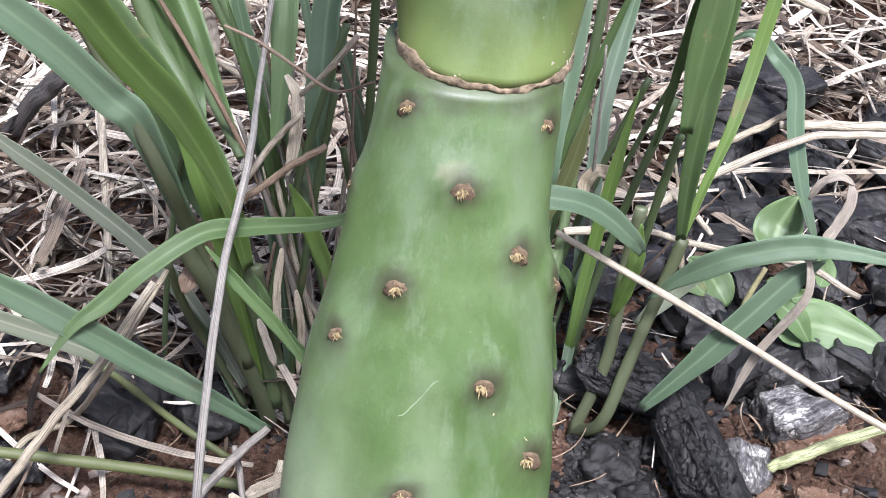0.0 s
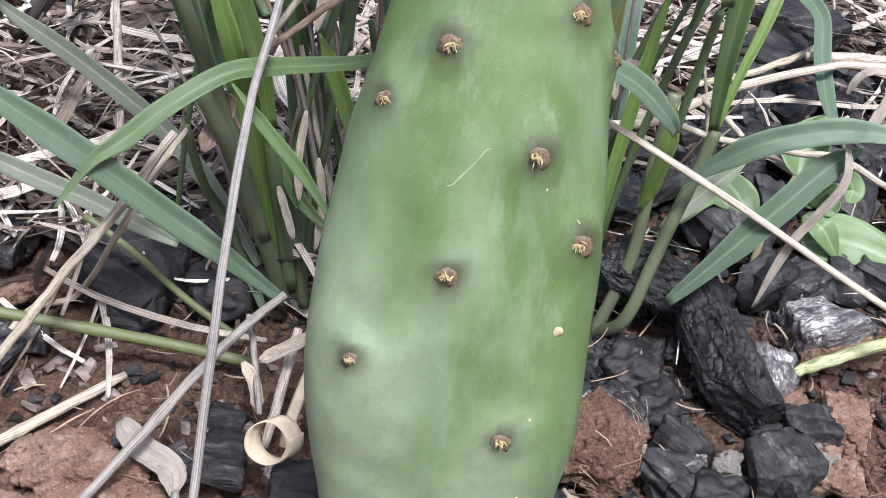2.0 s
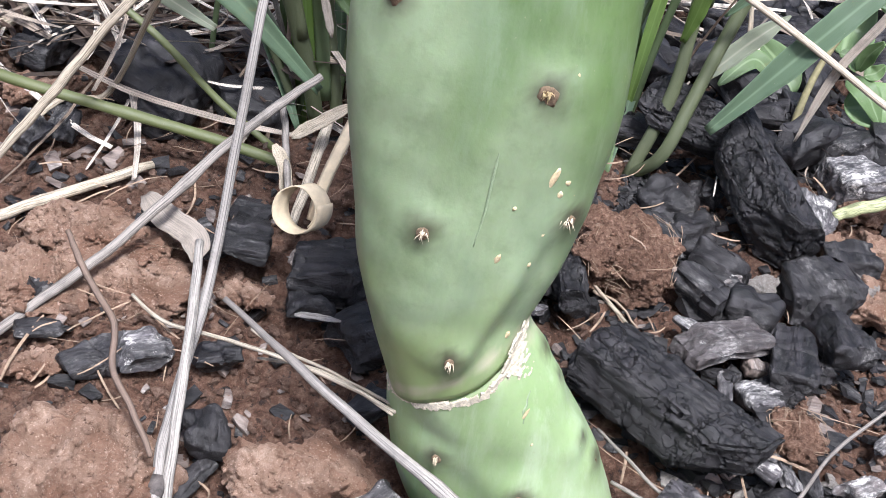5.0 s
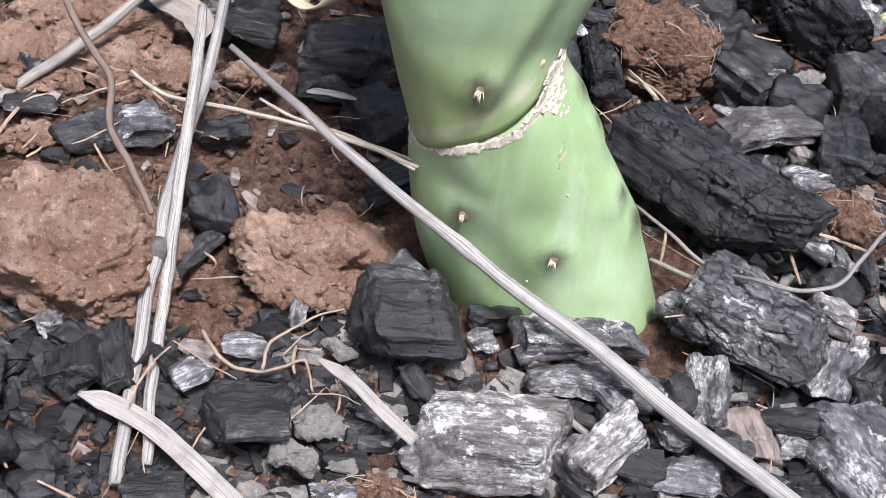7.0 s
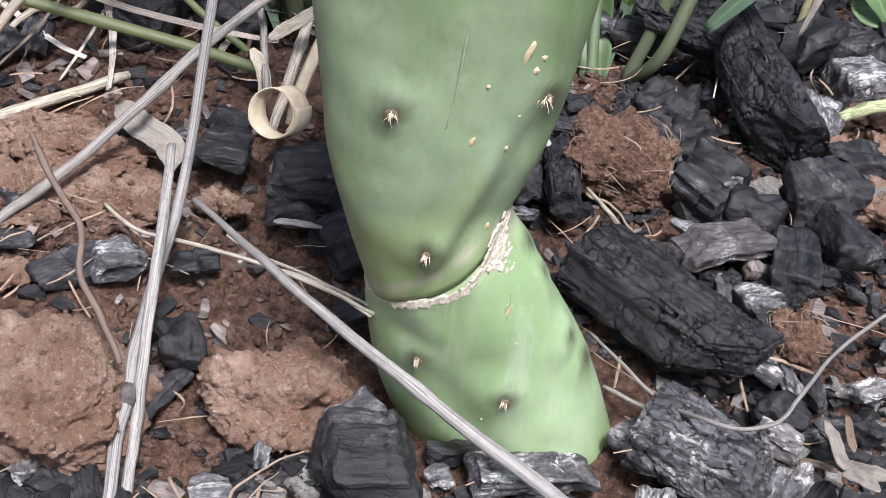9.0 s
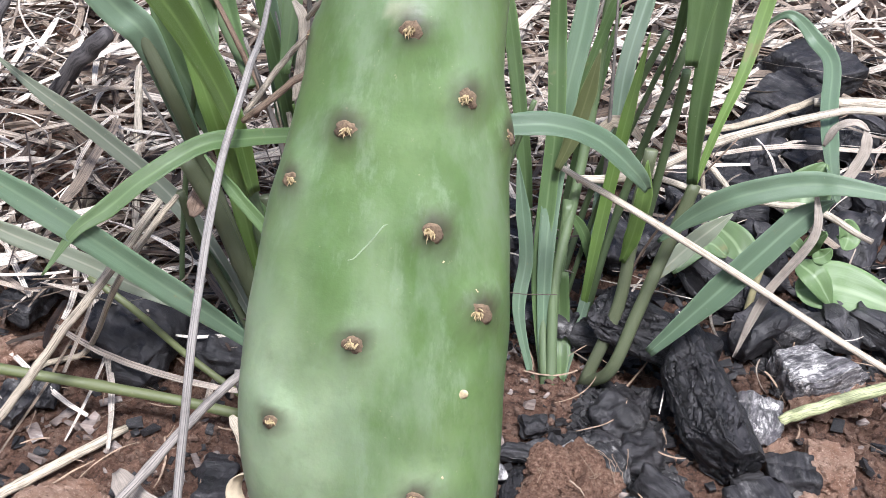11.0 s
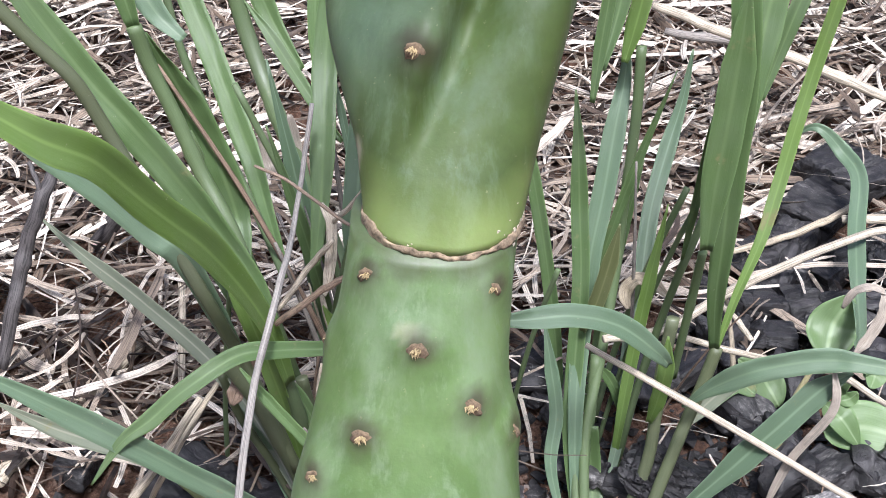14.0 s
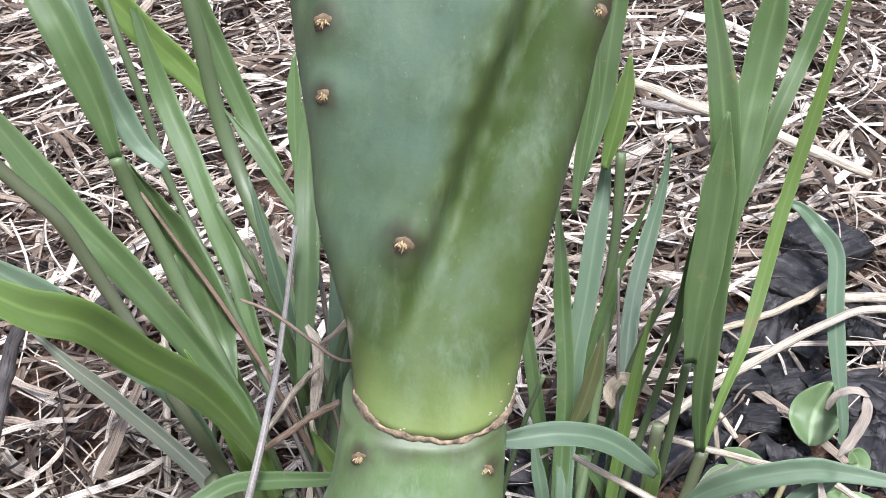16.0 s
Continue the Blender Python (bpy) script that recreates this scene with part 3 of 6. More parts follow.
def clod(kind, place, size, seed, hollow=None):
    """A lump of earth; hollow: x, y, z, radius and depth of a burrow in its side."""
    rnd = random.Random(seed)
    bm = bmesh.new()
    bmesh.ops.create_icosphere(bm, subdivisions=6 if size[0] > 0.045 else 5, radius=1)
    off = Vector((rnd.random(), rnd.random(), rnd.random())) * 40
    half, s = Vector(size) * 0.5, max(size)
    cuts = [(Vector((rnd.gauss(0, 1), rnd.gauss(0, 1), rnd.gauss(0.4, 0.6))).normalized(), rnd.uniform(0.62, 0.95)) for _ in range(6 if kind == "dry" else 0)]
    for v in bm.verts:
        q = v.co.copy()
        q = q / (abs(q.x) ** 3 + abs(q.y) ** 3 + abs(q.z) ** 3) ** (1 / 3)
        for cut, lim in cuts:
            over = q.dot(cut) - lim
            if over > 0:
                q -= cut * over * 0.85
        p = Vector((q.x * half.x, q.y * half.y, q.z * half.z))
        d = 0.10 * s * noise.noise(p * (2.4 / s) + off) + 0.05 * s * noise.noise(p * (6 / s) + off)
        d += 0.0034 * (noise.turbulence(p * 70 + off, 6, False) - 0.6) + 0.0016 * abs(noise.noise(p * 260 + off)) + 0.0010 * noise.noise(p * 620 + off)
        d -= 0.0040 * max(0.0, noise.noise(p * 120 + off * 2) - 0.2)
        if kind == "dry":
            d -= 0.0045 * max(0.0, noise.noise(p * 170 + off * 3) - 0.12) + 0.0022 * max(0.0, 1 - abs(noise.noise(p * (3.4 / s) + off * 4)) / 0.05)
            d += 0.0016 * noise.noise(p * 330 + off * 5)
            if hollow:
                d -= hollow[4] * math.exp(-((p - Vector(hollow[:3])).length / hollow[3]) ** 4)
        if kind == "fibrous":
            w = p * 150 + off
            w += noise.noise_vector(w * 0.8) * 0.5
            near = noise.voronoi(w)[0]
            d += 0.0042 * (0.45 - near[0]) + 0.06 * s * noise.noise(p * (4 / s) + off * 2)
        v.co = p + q.normalized() * d
    if kind != "ash":
        crumbs = bmesh.new()
        spots = [v.co.copy() for v in bm.verts if v.co.z > -0.1 * half.z]
        for k in range(int(30 + 2.4e4 * size[0] * size[1])):
            c, r = rnd.choice(spots), rnd.uniform(0.0006, 0.0016) if rnd.random() < 0.85 else rnd.uniform(0.0016, 0.0032)
            made = bmesh.ops.create_icosphere(crumbs, subdivisions=1, radius=r)
            flat = rnd.uniform(0.5, 0.9)
            for v in made["verts"]:
                v.co = c * 1.005 + Vector((v.co.x, v.co.y, v.co.z * flat)) * (1 + 0.6 * noise.noise(v.co * (1.4 / r) + Vector((k, 0, 0))))
        extra = bpy.data.meshes.new("crumbs")
        crumbs.to_mesh(extra)
        crumbs.free()
        bm.from_mesh(extra)
        bpy.data.meshes.remove(extra)
    ob = link("soil_clod" if kind != "ash" else "ash_lump", bm, {"dry": CLOD_DRY, "fibrous": CLOD_RED, "ash": ASH}[kind])
    ob.matrix_world = pose(*place, 0, 0, rnd.uniform(-12, 12))
    if kind == "fibrous":
        fib = bmesh.new()
        for _ in range(16):
            a, e = rnd.uniform(0, 2 * math.pi), rnd.uniform(0.05, 1.0)
            base = Vector((math.cos(a) * math.sqrt(1 - e * e), math.sin(a) * math.sqrt(1 - e * e), e))
            pts = []
            for k in range(5):
                q = base + Vector((rnd.gauss(0, 0.10), rnd.gauss(0, 0.10), rnd.gauss(0, 0.05))) * k
                q = q / (abs(q.x) ** 3 + abs(q.y) ** 3 + abs(q.z) ** 3) ** (1 / 3)
                pts.append(Vector((q.x * half.x, q.y * half.y, q.z * half.z)) * rnd.uniform(1.0, 1.10))
            add_tube(fib, spline(pts, 3), rnd.uniform(0.0001, 0.00022), 5)
        tagged(part("rootlet_mat", fib, ROOTLET, ob, "fine brown rootlets"), kind="stuff")
    words = {"dry": "dry light brown clod of crumbly earth", "fibrous": "reddish fibrous clod full of fine roots", "ash": "pale grey lump of ash"}
    return tagged(ob, words[kind], "clod" if kind != "ash" else "ash", "clods and ash on the ground")

# the ground: one sheet, fine near the cactus and coarse to the horizon


def spread(lo, hi, step, far):
    near = list(np.arange(lo, hi + step / 2, step))
    out, d = [], step * 1.5
    while not out or out[-1] < far:
        out.append((out[-1] if out else 0) + d)
        d *= 1.35
    return [lo - v for v in out[::-1]] + near + [hi + v for v in out]


def soil_level(x, y):
    z = height(x, y)
    p = Vector((x, y, 0))
    near = 1.0 if -1.2 < x < 1.3 and -0.8 < y < 2.2 else 0.0
    z += near * (0.006 * noise.noise(p * 11) + 0.0045 * noise.noise(p * 31 + Vector((3, 1, 0))) + 0.006 * (noise.turbulence(p * 75, 4, False) - 0.5))
    return z - 0.003


xs, ys = spread(-0.42, 0.48, 0.0035, 900), spread(0.05, 1.30, 0.0038, 900)
verts = [(x, y, soil_level(x, y)) for y in ys for x in xs]
nx = len(xs)
faces = [(j * nx + i, j * nx + i + 1, (j + 1) * nx + i + 1, (j + 1) * nx + i) for j in range(len(ys) - 1) for i in range(nx - 1)]
me = bpy.data.meshes.new("ground")
me.from_pydata(verts, [], faces)
me.materials.append(SOIL)
me.shade_smooth()
ground = tagged(new("ground", me), "reddish brown crumbly soil with bits of charcoal", "soil", kind="structure")

# the cactus: three pads one above the other, leaning back
LEAN_Z = (-0.05, 0.03, 0.1, 0.15, 0.2, 0.25, 0.3, 0.345, 0.38, 0.45, 0.55, 0.68)
LEAN_Y = (0.29, 0.288, 0.283, 0.288, 0.296, 0.31, 0.33, 0.348, 0.364, 0.395, 0.44, 0.50)


def smooth_at(z, zs, vs):
    """Smooth interpolation through stations."""
    if z <= zs[0]:
        return vs[0]
    if z >= zs[-1]:
        return vs[-1]
    i = max(k for k in range(len(zs) - 1) if zs[k] <= z)
    h = zs[i + 1] - zs[i]
    s = (z - zs[i]) / h

    def slope(k):
        if k == 0 or k == len(zs) - 1:
            a, b = (0, 1) if k == 0 else (k - 1, k)
            return (vs[b] - vs[a]) / (zs[b] - zs[a])
        return (vs[k + 1] - vs[k - 1]) / (zs[k + 1] - zs[k - 1])
    return ((2 * s ** 3 - 3 * s * s + 1) * vs[i] + (s ** 3 - 2 * s * s + s) * h * slope(i)
            + (3 * s * s - 2 * s ** 3) * vs[i + 1] + (s ** 3 - s * s) * h * slope(i + 1))


class Pad:
    """A fleshy pad, lofted between its left and right edges."""

    def __init__(self, left, right, thick, bottom, top, crease=None):
        self.left, self.right, self.thick, self.bottom, self.top, self.crease = left, right, thick, bottom, top, crease
        self.skin = []

    def at(self, s, a):
        """s: 0 at the lower seam, 1 at the upper; a: 0 to the right, 90 degrees away from the path, 270 in front."""
        c, d = math.cos(a), math.sin(a)
        side = 0.5 + 0.5 * c
        z = (self.bottom[0] * (1 - side) + self.bottom[1] * side) * (1 - s) + (self.top[0] * (1 - side) + self.top[1] * side) * s
        front = max(0.0, -d)
        z += (1 - s) * self.bottom[2] * front + s * self.top[2] * front
        xl, xr = smooth_at(z, *self.left), smooth_at(z, *self.right)
        t = smooth_at(z, *self.thick)
        mid, half = (xl + xr) / 2, (xr - xl) / 2
        yc = smooth_at(z, LEAN_Z, LEAN_Y)
        p = Vector((mid + half * math.copysign(abs(c) ** 0.9, c), yc + t * math.copysign(abs(d) ** 0.9, d), z))
        if self.crease and d < 0:
            p.y += self.crease(p.x, z) * front
        p.x += 0.0011 * noise.noise(p * 32)
        p.y += 0.0016 * noise.noise(p * 26 + Vector((7, 0, 0))) + 0.0006 * noise.noise(p * 90)
        return p

    def front(self, x, z):
        """The angle and height share at which the front skin passes x at about the level z."""
        if not self.skin:
            self.skin = [self.at(s / 80, math.pi * (1 + k / 60)) for s in range(81) for k in range(61)]
        return min(self.skin, key=lambda p: (p.x - x) ** 2 + (p.z - z) ** 2)

    def mesh(self, around=72, along=90, closed_top=False):
        bm = bmesh.new()
        rows = [[bm.verts.new(self.at(i / along, 2 * math.pi * k / around)) for k in range(around)] for i in range(along + 1)]
        for i in range(along):
            for k in range(around):
                bm.faces.new((rows[i][k], rows[i][(k + 1) % around], rows[i + 1][(k + 1) % around], rows[i + 1][k]))
        bm.faces.new(rows[0][::-1])
        bm.faces.new(rows[-1])
        return bm


def ridge_main(x, z):
    """A flat facet low on the right of the main pad."""
    line = 0.0355 + (z - 0.077) * 0.34
    k = max(0.0, min(1.0, (0.185 - z) / 0.07))
    d = (x - line) / 0.0055
    k *= max(0.0, min(1.0, (z - 0.055 - 0.83 * (x - 0.014)) / 0.016))
    return k * (0.0042 * max(0.0, min(1.0, d)) - 0.0020 * math.exp(-d * d * 2.5))


def furrow_top(x, z):
    """The fold that runs up the young pad from its lowest areole: a ridge with a hollow beside it."""
    line = 0.031 + (z - 0.425) * 0.34
    k = max(0.0, min(1.0, (z - 0.388) / 0.045))
    d = x - line
    if d < 0:
        return -k * 0.006 * math.exp(d / 0.012)
    return k * (-0.006 + 0.023 * min(1.0, d / 0.008) * math.exp(-max(0.0, d - 0.008) / 0.017))


def ridge_low(x, z):
    line = 0.036 + (0.055 - z) * 0.75
    d = (x - line) / 0.006
    return 0.0035 * max(0.0, min(1.0, 0.5 - d * 0.4)) * max(0.0, min(1, (0.07 - z) / 0.02))


LOW = Pad(((-0.07, -0.023, 0.0, 0.018, 0.035, 0.054, 0.075), (0.05, 0.040, 0.028, 0.021, 0.017, 0.0145, 0.0135)),
          ((-0.07, -0.013, 0.009, 0.033, 0.057, 0.078, 0.092, 0.105), (0.125, 0.120, 0.112, 0.1005, 0.0865, 0.073, 0.063, 0.060)),
          ((-0.07, 0.0, 0.05, 0.1), (0.032, 0.031, 0.027, 0.024)), (-0.07, -0.07, 0), (0.061, 0.101, -0.008), ridge_low)
MAIN = Pad(((0.055, 0.072, 0.09, 0.115, 0.135, 0.155, 0.178, 0.2, 0.22, 0.24, 0.26, 0.275, 0.293, 0.312, 0.33, 0.347, 0.38),
            (0.0165, 0.0105, 0.0045, -0.004, -0.008, -0.012, -0.0165, -0.0185, -0.0178, -0.016, -0.0135, -0.0115, -0.0065, -0.003, 0.001, 0.003, 0.0055)),
           ((0.078, 0.09, 0.1, 0.11, 0.125, 0.15, 0.172, 0.195, 0.215, 0.235, 0.253, 0.27, 0.287, 0.303, 0.319, 0.336, 0.38),
            (0.0665, 0.0635, 0.0612, 0.0637, 0.0688, 0.0727, 0.0757, 0.0760, 0.0750, 0.074, 0.072, 0.0705, 0.068, 0.065, 0.062, 0.061, 0.062)),
           ((0.055, 0.1, 0.15, 0.2, 0.26, 0.3, 0.34, 0.38), (0.0235, 0.0265, 0.027, 0.028, 0.028, 0.027, 0.025, 0.024)), (0.0600, 0.1000, -0.008), (0.3685, 0.3675, -0.0015), ridge_main)
TOP = Pad(((0.365, 0.39, 0.408, 0.425, 0.442, 0.468, 0.5, 0.55, 0.60, 0.635, 0.65), (0.0095, 0.005, -0.001, -0.006, -0.009, -0.014, -0.019, -0.022, -0.014, 0.008, 0.028)),
          ((0.365, 0.387, 0.405, 0.422, 0.439, 0.456, 0.472, 0.5, 0.55, 0.60, 0.635, 0.65), (0.062, 0.065, 0.068, 0.071, 0.075, 0.078, 0.0805, 0.085, 0.088, 0.080, 0.058, 0.036)),
          ((0.365, 0.42, 0.5, 0.6, 0.65), (0.023, 0.022, 0.022, 0.016, 0.003)), (0.3705, 0.3695, -0.0015), (0.65, 0.65, 0), furrow_top)
cactus = tagged(new("prickly_pear_cactus"), "green prickly pear cactus with three stacked fleshy pads and corky joints", "cactus")
cactus.location = (0.07, 0.288, -0.02)


def on_cactus(name, bm, material, label="", parent=None):
    return part(name, bm, material, parent or cactus, label)


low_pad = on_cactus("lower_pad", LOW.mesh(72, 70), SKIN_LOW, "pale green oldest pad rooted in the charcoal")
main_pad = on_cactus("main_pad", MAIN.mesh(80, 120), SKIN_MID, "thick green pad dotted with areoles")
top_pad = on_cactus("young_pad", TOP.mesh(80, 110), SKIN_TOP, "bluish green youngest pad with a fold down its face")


def joint(pad, s, width, count, size, material, label, seed):
    """A band of corky scales, cracked apart, along a seam; it spreads out on the right."""
    bm = bmesh.new()
    rnd = random.Random(seed)
    for k in range(count):
        a = 2 * math.pi * rnd.random() if k % 4 else rnd.gauss(5.75, 0.2)
        p = pad.at(s, a)
        along = (pad.at(s, a + 0.04) - p).normalized()
        out = Vector((along.y, -along.x, 0)).normalized()
        up = out.cross(along)
        broad = 0.28 + 0.7 * abs(noise.noise((a * 1.7, seed, 0))) + 2.5 * math.exp(-((a - 5.75) / 0.3) ** 2) + 0.8 * math.exp(-((a - 3.45) / 0.25) ** 2)
        drop = rnd.gauss(-0.25 * (broad > 1.5), 0.5) * width * broad
        low = s + drop / 0.15
        p = pad.at(low, a) if 0 < low < 1 else p + up * drop
        grain = size * rnd.uniform(0.35, 1.0) ** 1.3
        w, h, turn = grain * rnd.uniform(0.6, 1.3), grain * rnd.uniform(0.5, 1.1), rnd.gauss(0, 0.5)
        e1, e2 = along * math.cos(turn) + up * math.sin(turn), up * math.cos(turn) - along * math.sin(turn)
        r = bmesh.ops.create_cube(bm, size=2.0)
        for v in r["verts"]:
            q = v.co * (1 + 0.6 * noise.noise(v.co * 1.8 + Vector((k, seed, 0))))
            slope = 0.72 if q.y > 0 else 1.0
            v.co = p + e1 * (q.x * w * slope) + e2 * (q.z * h * slope) + out * (q.y * size * 0.2 - 0.0001)
    ob = on_cactus("corky_joint", bm, material, label)
    ob.data.shade_flat()
    return ob


def lip(pad, s, material, label):
    """A rough lip of cork under the young pad, thick on the left and cracked."""
    bm = bmesh.new()
    rows = []
    for k in range(260):
        a = 2 * math.pi * k / 260
        p = pad.at(s, a)
        along = (pad.at(s, a + 0.03) - p).normalized()
        out = Vector((along.y, -along.x, 0)).normalized()
        up = out.cross(along)
        tall = 0.0012 + 0.0009 * noise.noise((math.cos(a) * 4, math.sin(a) * 4, 5)) + 0.0030 * math.exp(-((a - 3.75) / 0.42) ** 2) + 0.0012 * math.exp(-((a - 6.0) / 0.4) ** 2)
        row = []
        for j in range(10):
            b = 2 * math.pi * j / 10
            q = p + up * (tall * math.cos(b) - 0.0006) + out * (0.0007 * math.sin(b))
            row.append(bm.verts.new(q + out * (0.0008 * noise.noise(q * 420)) + up * (0.0012 * noise.noise(q * 170 + Vector((3, 0, 0))))))
        rows.append(row)
    for k in range(260):
        for j in range(10):
            bm.faces.new((rows[k][j], rows[(k + 1) % 260][j], rows[(k + 1) % 260][(j + 1) % 10], rows[k][(j + 1) % 10]))
    bmesh.ops.recalc_face_normals(bm, faces=bm.faces[:])
    return on_cactus("corky_joint", bm, material, label)


joint(LOW, 1.0, 0.0030, 900, 0.0017, CORK, "cracked pale corky ring between the pads", 3)
lip(TOP, 0.0, CORK_DARK, "brown corky ring under the young pad")
joint(TOP, 0.0, 0.0020, 80, 0.0009, CORK, "pale flakes on the brown ring", 8)


SPOTS = []


def areole(pad, x, z, size, look_name, seed):
    """A sunken woolly spot with a tuft of glochids or small spines."""
    rnd = random.Random(seed)
    size *= 1.06
    p = pad.front(x, z)
    SPOTS.append((p, size))
    p = p + Vector((0, -0.0024, 0.0003))
    wool = 1.25 if look_name == "tuft" else 0.85
    bm = bmesh.new()
    bmesh.ops.create_icosphere(bm, subdivisions=3, radius=1)
    for v in bm.verts:
        d = 1 + 0.3 * noise.noise(v.co * 2.5 + Vector((seed, 0, 0)))
        v.co = Vector((v.co.x * size * wool, v.co.y * size * 0.26, v.co.z * size * wool * 1.08)) * d + p
    on_cactus("areole", bm, AREOLE, "brown woolly areole")
    bm = bmesh.new()
    for _ in range(26 if look_name == "tuft" else 12):
        o = p + Vector((rnd.gauss(-0.1, 0.28), -0.25, rnd.gauss(0.35, 0.22))) * size
        ln = size * rnd.uniform(0.5, 0.9) * (1.0 if look_name == "tuft" else 1.7)
        d = Vector((rnd.gauss(0, 0.4), -0.8, rnd.gauss(0.15 if look_name == "tuft" else -0.6, 0.35))).normalized()
        add_tube(bm, [o, o + d * ln * 0.6, o + d * ln + Vector((0, 0, -0.2 * ln))], lambda s: size * (0.12 if look_name == "tuft" else 0.08) * (1.05 - s), 5)
    on_cactus("glochid_tuft" if look_name == "tuft" else "spine_tuft", bm, GLOCHID if look_name == "tuft" else SPINE, "yellow bristles" if look_name == "tuft" else "short pale spines")


def scar(pad, x, z, wide, tall, seed):
    """A dry raised fleck on the skin."""
    p = pad.front(x, z)
    bm = bmesh.new()
    bmesh.ops.create_icosphere(bm, subdivisions=2, radius=1)
    for v in bm.verts:
        d = 1 + 0.4 * noise.noise(v.co * 2.2 + Vector((seed, 3, 0)))
        v.co = Vector((v.co.x * wide + v.co.z * tall * 0.3, v.co.y * 0.0006, v.co.z * tall)) * d + p
    return on_cactus("dry_scar", bm, SCAR, "pale corky scar")


areole(MAIN, 0.0351, 0.3395, 0.0026, "tuft", 1)
areole(MAIN, 0.0524, 0.3228, 0.0026, "tuft", 2)
areole(MAIN, 0.0169, 0.3089, 0.0026, "tuft", 3)
areole(MAIN, 0.0470, 0.2835, 0.0028, "tuft", 4)
areole(MAIN, 0.0001, 0.2910, 0.0022, "tuft", 5)
areole(MAIN, -0.0007, 0.3258, 0.002, "tuft", 6)
areole(MAIN, 0.0562, 0.3580, 0.002, "tuft", 7)
areole(MAIN, 0.0654, 0.3028, 0.0024, "tuft", 8)
areole(MAIN, 0.0150, 0.3587, 0.0022, "tuft", 9)
areole(MAIN, 0.0644, 0.2572, 0.003, "tuft", 10)
areole(MAIN, 0.0255, 0.2474, 0.0026, "tuft", 11)
areole(MAIN, -0.0011, 0.2151, 0.0022, "tuft", 12)
areole(MAIN, 0.0499, 0.1960, 0.0026, "tuft", 13)
areole(MAIN, 0.0198, 0.1407, 0.0024, "spine", 15)
areole(MAIN, 0.0364, 0.0918, 0.0022, "spine", 16)
areole(MAIN, 0.0657, 0.1504, 0.0026, "spine", 17)
areole(LOW, 0.0381, 0.0379, 0.0022, "spine", 18)
areole(LOW, 0.0723, 0.0300, 0.002, "spine", 19)
areole(LOW, 0.0973, 0.0381, 0.002, "spine", 20)
areole(LOW, 0.0695, 0.0856, 0.0016, "spine", 21)
areole(LOW, 0.0780, 0.0740, 0.0013, "spine", 26)
areole(LOW, 0.0900, 0.0500, 0.0013, "spine", 27)
areole(TOP, 0.0281, 0.4300, 0.0024, "tuft", 22)
areole(TOP, -0.0019, 0.4858, 0.0024, "tuft", 23)
areole(TOP, -0.0012, 0.4648, 0.002, "tuft", 24)
areole(TOP, 0.0811, 0.4884, 0.002, "tuft", 25)
scar(MAIN, 0.0617, 0.2325, 0.0018, 0.0022, 1)
scar(MAIN, 0.0577, 0.1664, 0.0012, 0.005, 2)
scar(MAIN, 0.0610, 0.1618, 0.0012, 0.0015, 3)
scar(MAIN, 0.0455, 0.1359, 0.001, 0.002, 4)
scar(MAIN, 0.0550, 0.1352, 0.0006, 0.001, 5)
scar(MAIN, 0.0589, 0.1498, 0.001, 0.001, 6)
scar(MAIN, 0.0593, 0.1454, 0.0008, 0.0008, 7)
scar(MAIN, 0.0580, 0.1926, 0.0008, 0.002, 8)
scar(MAIN, 0.0588, 0.1999, 0.0008, 0.001, 9)
scar(LOW, 0.0674, 0.0690, 0.0006, 0.0042, 10)
scar(LOW, 0.0790, 0.0765, 0.0008, 0.002, 11)
scar(MAIN, 0.0535, 0.1009, 0.0008, 0.0018, 12)
scar(MAIN, 0.0555, 0.2589, 0.0005, 0.0005, 13)
scar(MAIN, 0.0619, 0.2615, 0.0014, 0.002, 14)
scar(MAIN, 0.0476, 0.1555, 0.0007, 0.0008, 15)
scar(MAIN, 0.0647, 0.1600, 0.0007, 0.0008, 16)
scar(MAIN, 0.0625, 0.1656, 0.001, 0.001, 17)
scar(MAIN, 0.0624, 0.1433, 0.0006, 0.0006, 18)
scar(MAIN, 0.0491, 0.2760, 0.0006, 0.0006, 19)
scar(MAIN, 0.0516, 0.2763, 0.0007, 0.0007, 20)
scar(LOW, 0.0658, 0.0180, 0.0006, 0.0008, 21)
scar(MAIN, 0.0510, 0.2756, 0.0007, 0.0007, 22)
scar(LOW, 0.0723, 0.0566, 0.0004, 0.0005, 23)


def scratch(pad, wide, *spots):
    """A pale line on the skin: healed scratches and one painted ridge highlight."""
    bm = bmesh.new()
    pts = spline([pad.front(x, z) for x, z in spots], 10)
    pts = [pad.front(p.x, p.z).lerp(p, 0.5) for p in pts]
    add_tube(bm, spline(pts[::4], 5), lambda s: wide * (0.4 + 0.6 * math.sin(math.pi * s)), 6, None, 0.5)
    return on_cactus("scratch", bm, PALE_LINE, "pale line on the skin")


scratch(MAIN, 0.0003, (0.0415, 0.2904), (0.0329, 0.2873), (0.0285, 0.2831))
scratch(MAIN, 0.0003, (0.0313, 0.2866), (0.0267, 0.2789), (0.0226, 0.2727))
# this line paints the highlight along the main pad's ridge
scratch(MAIN, 0.0005, (0.0408, 0.1925), (0.0393, 0.1716), (0.0359, 0.1413))
scratch(LOW, 0.0005, (0.0679, 0.0768), (0.0671, 0.0712), (0.0667, 0.0657))
scratch(MAIN, 0.0006, (0.0253, 0.3473), (0.0284, 0.3499), (0.0326, 0.3496), (0.0340, 0.3474))

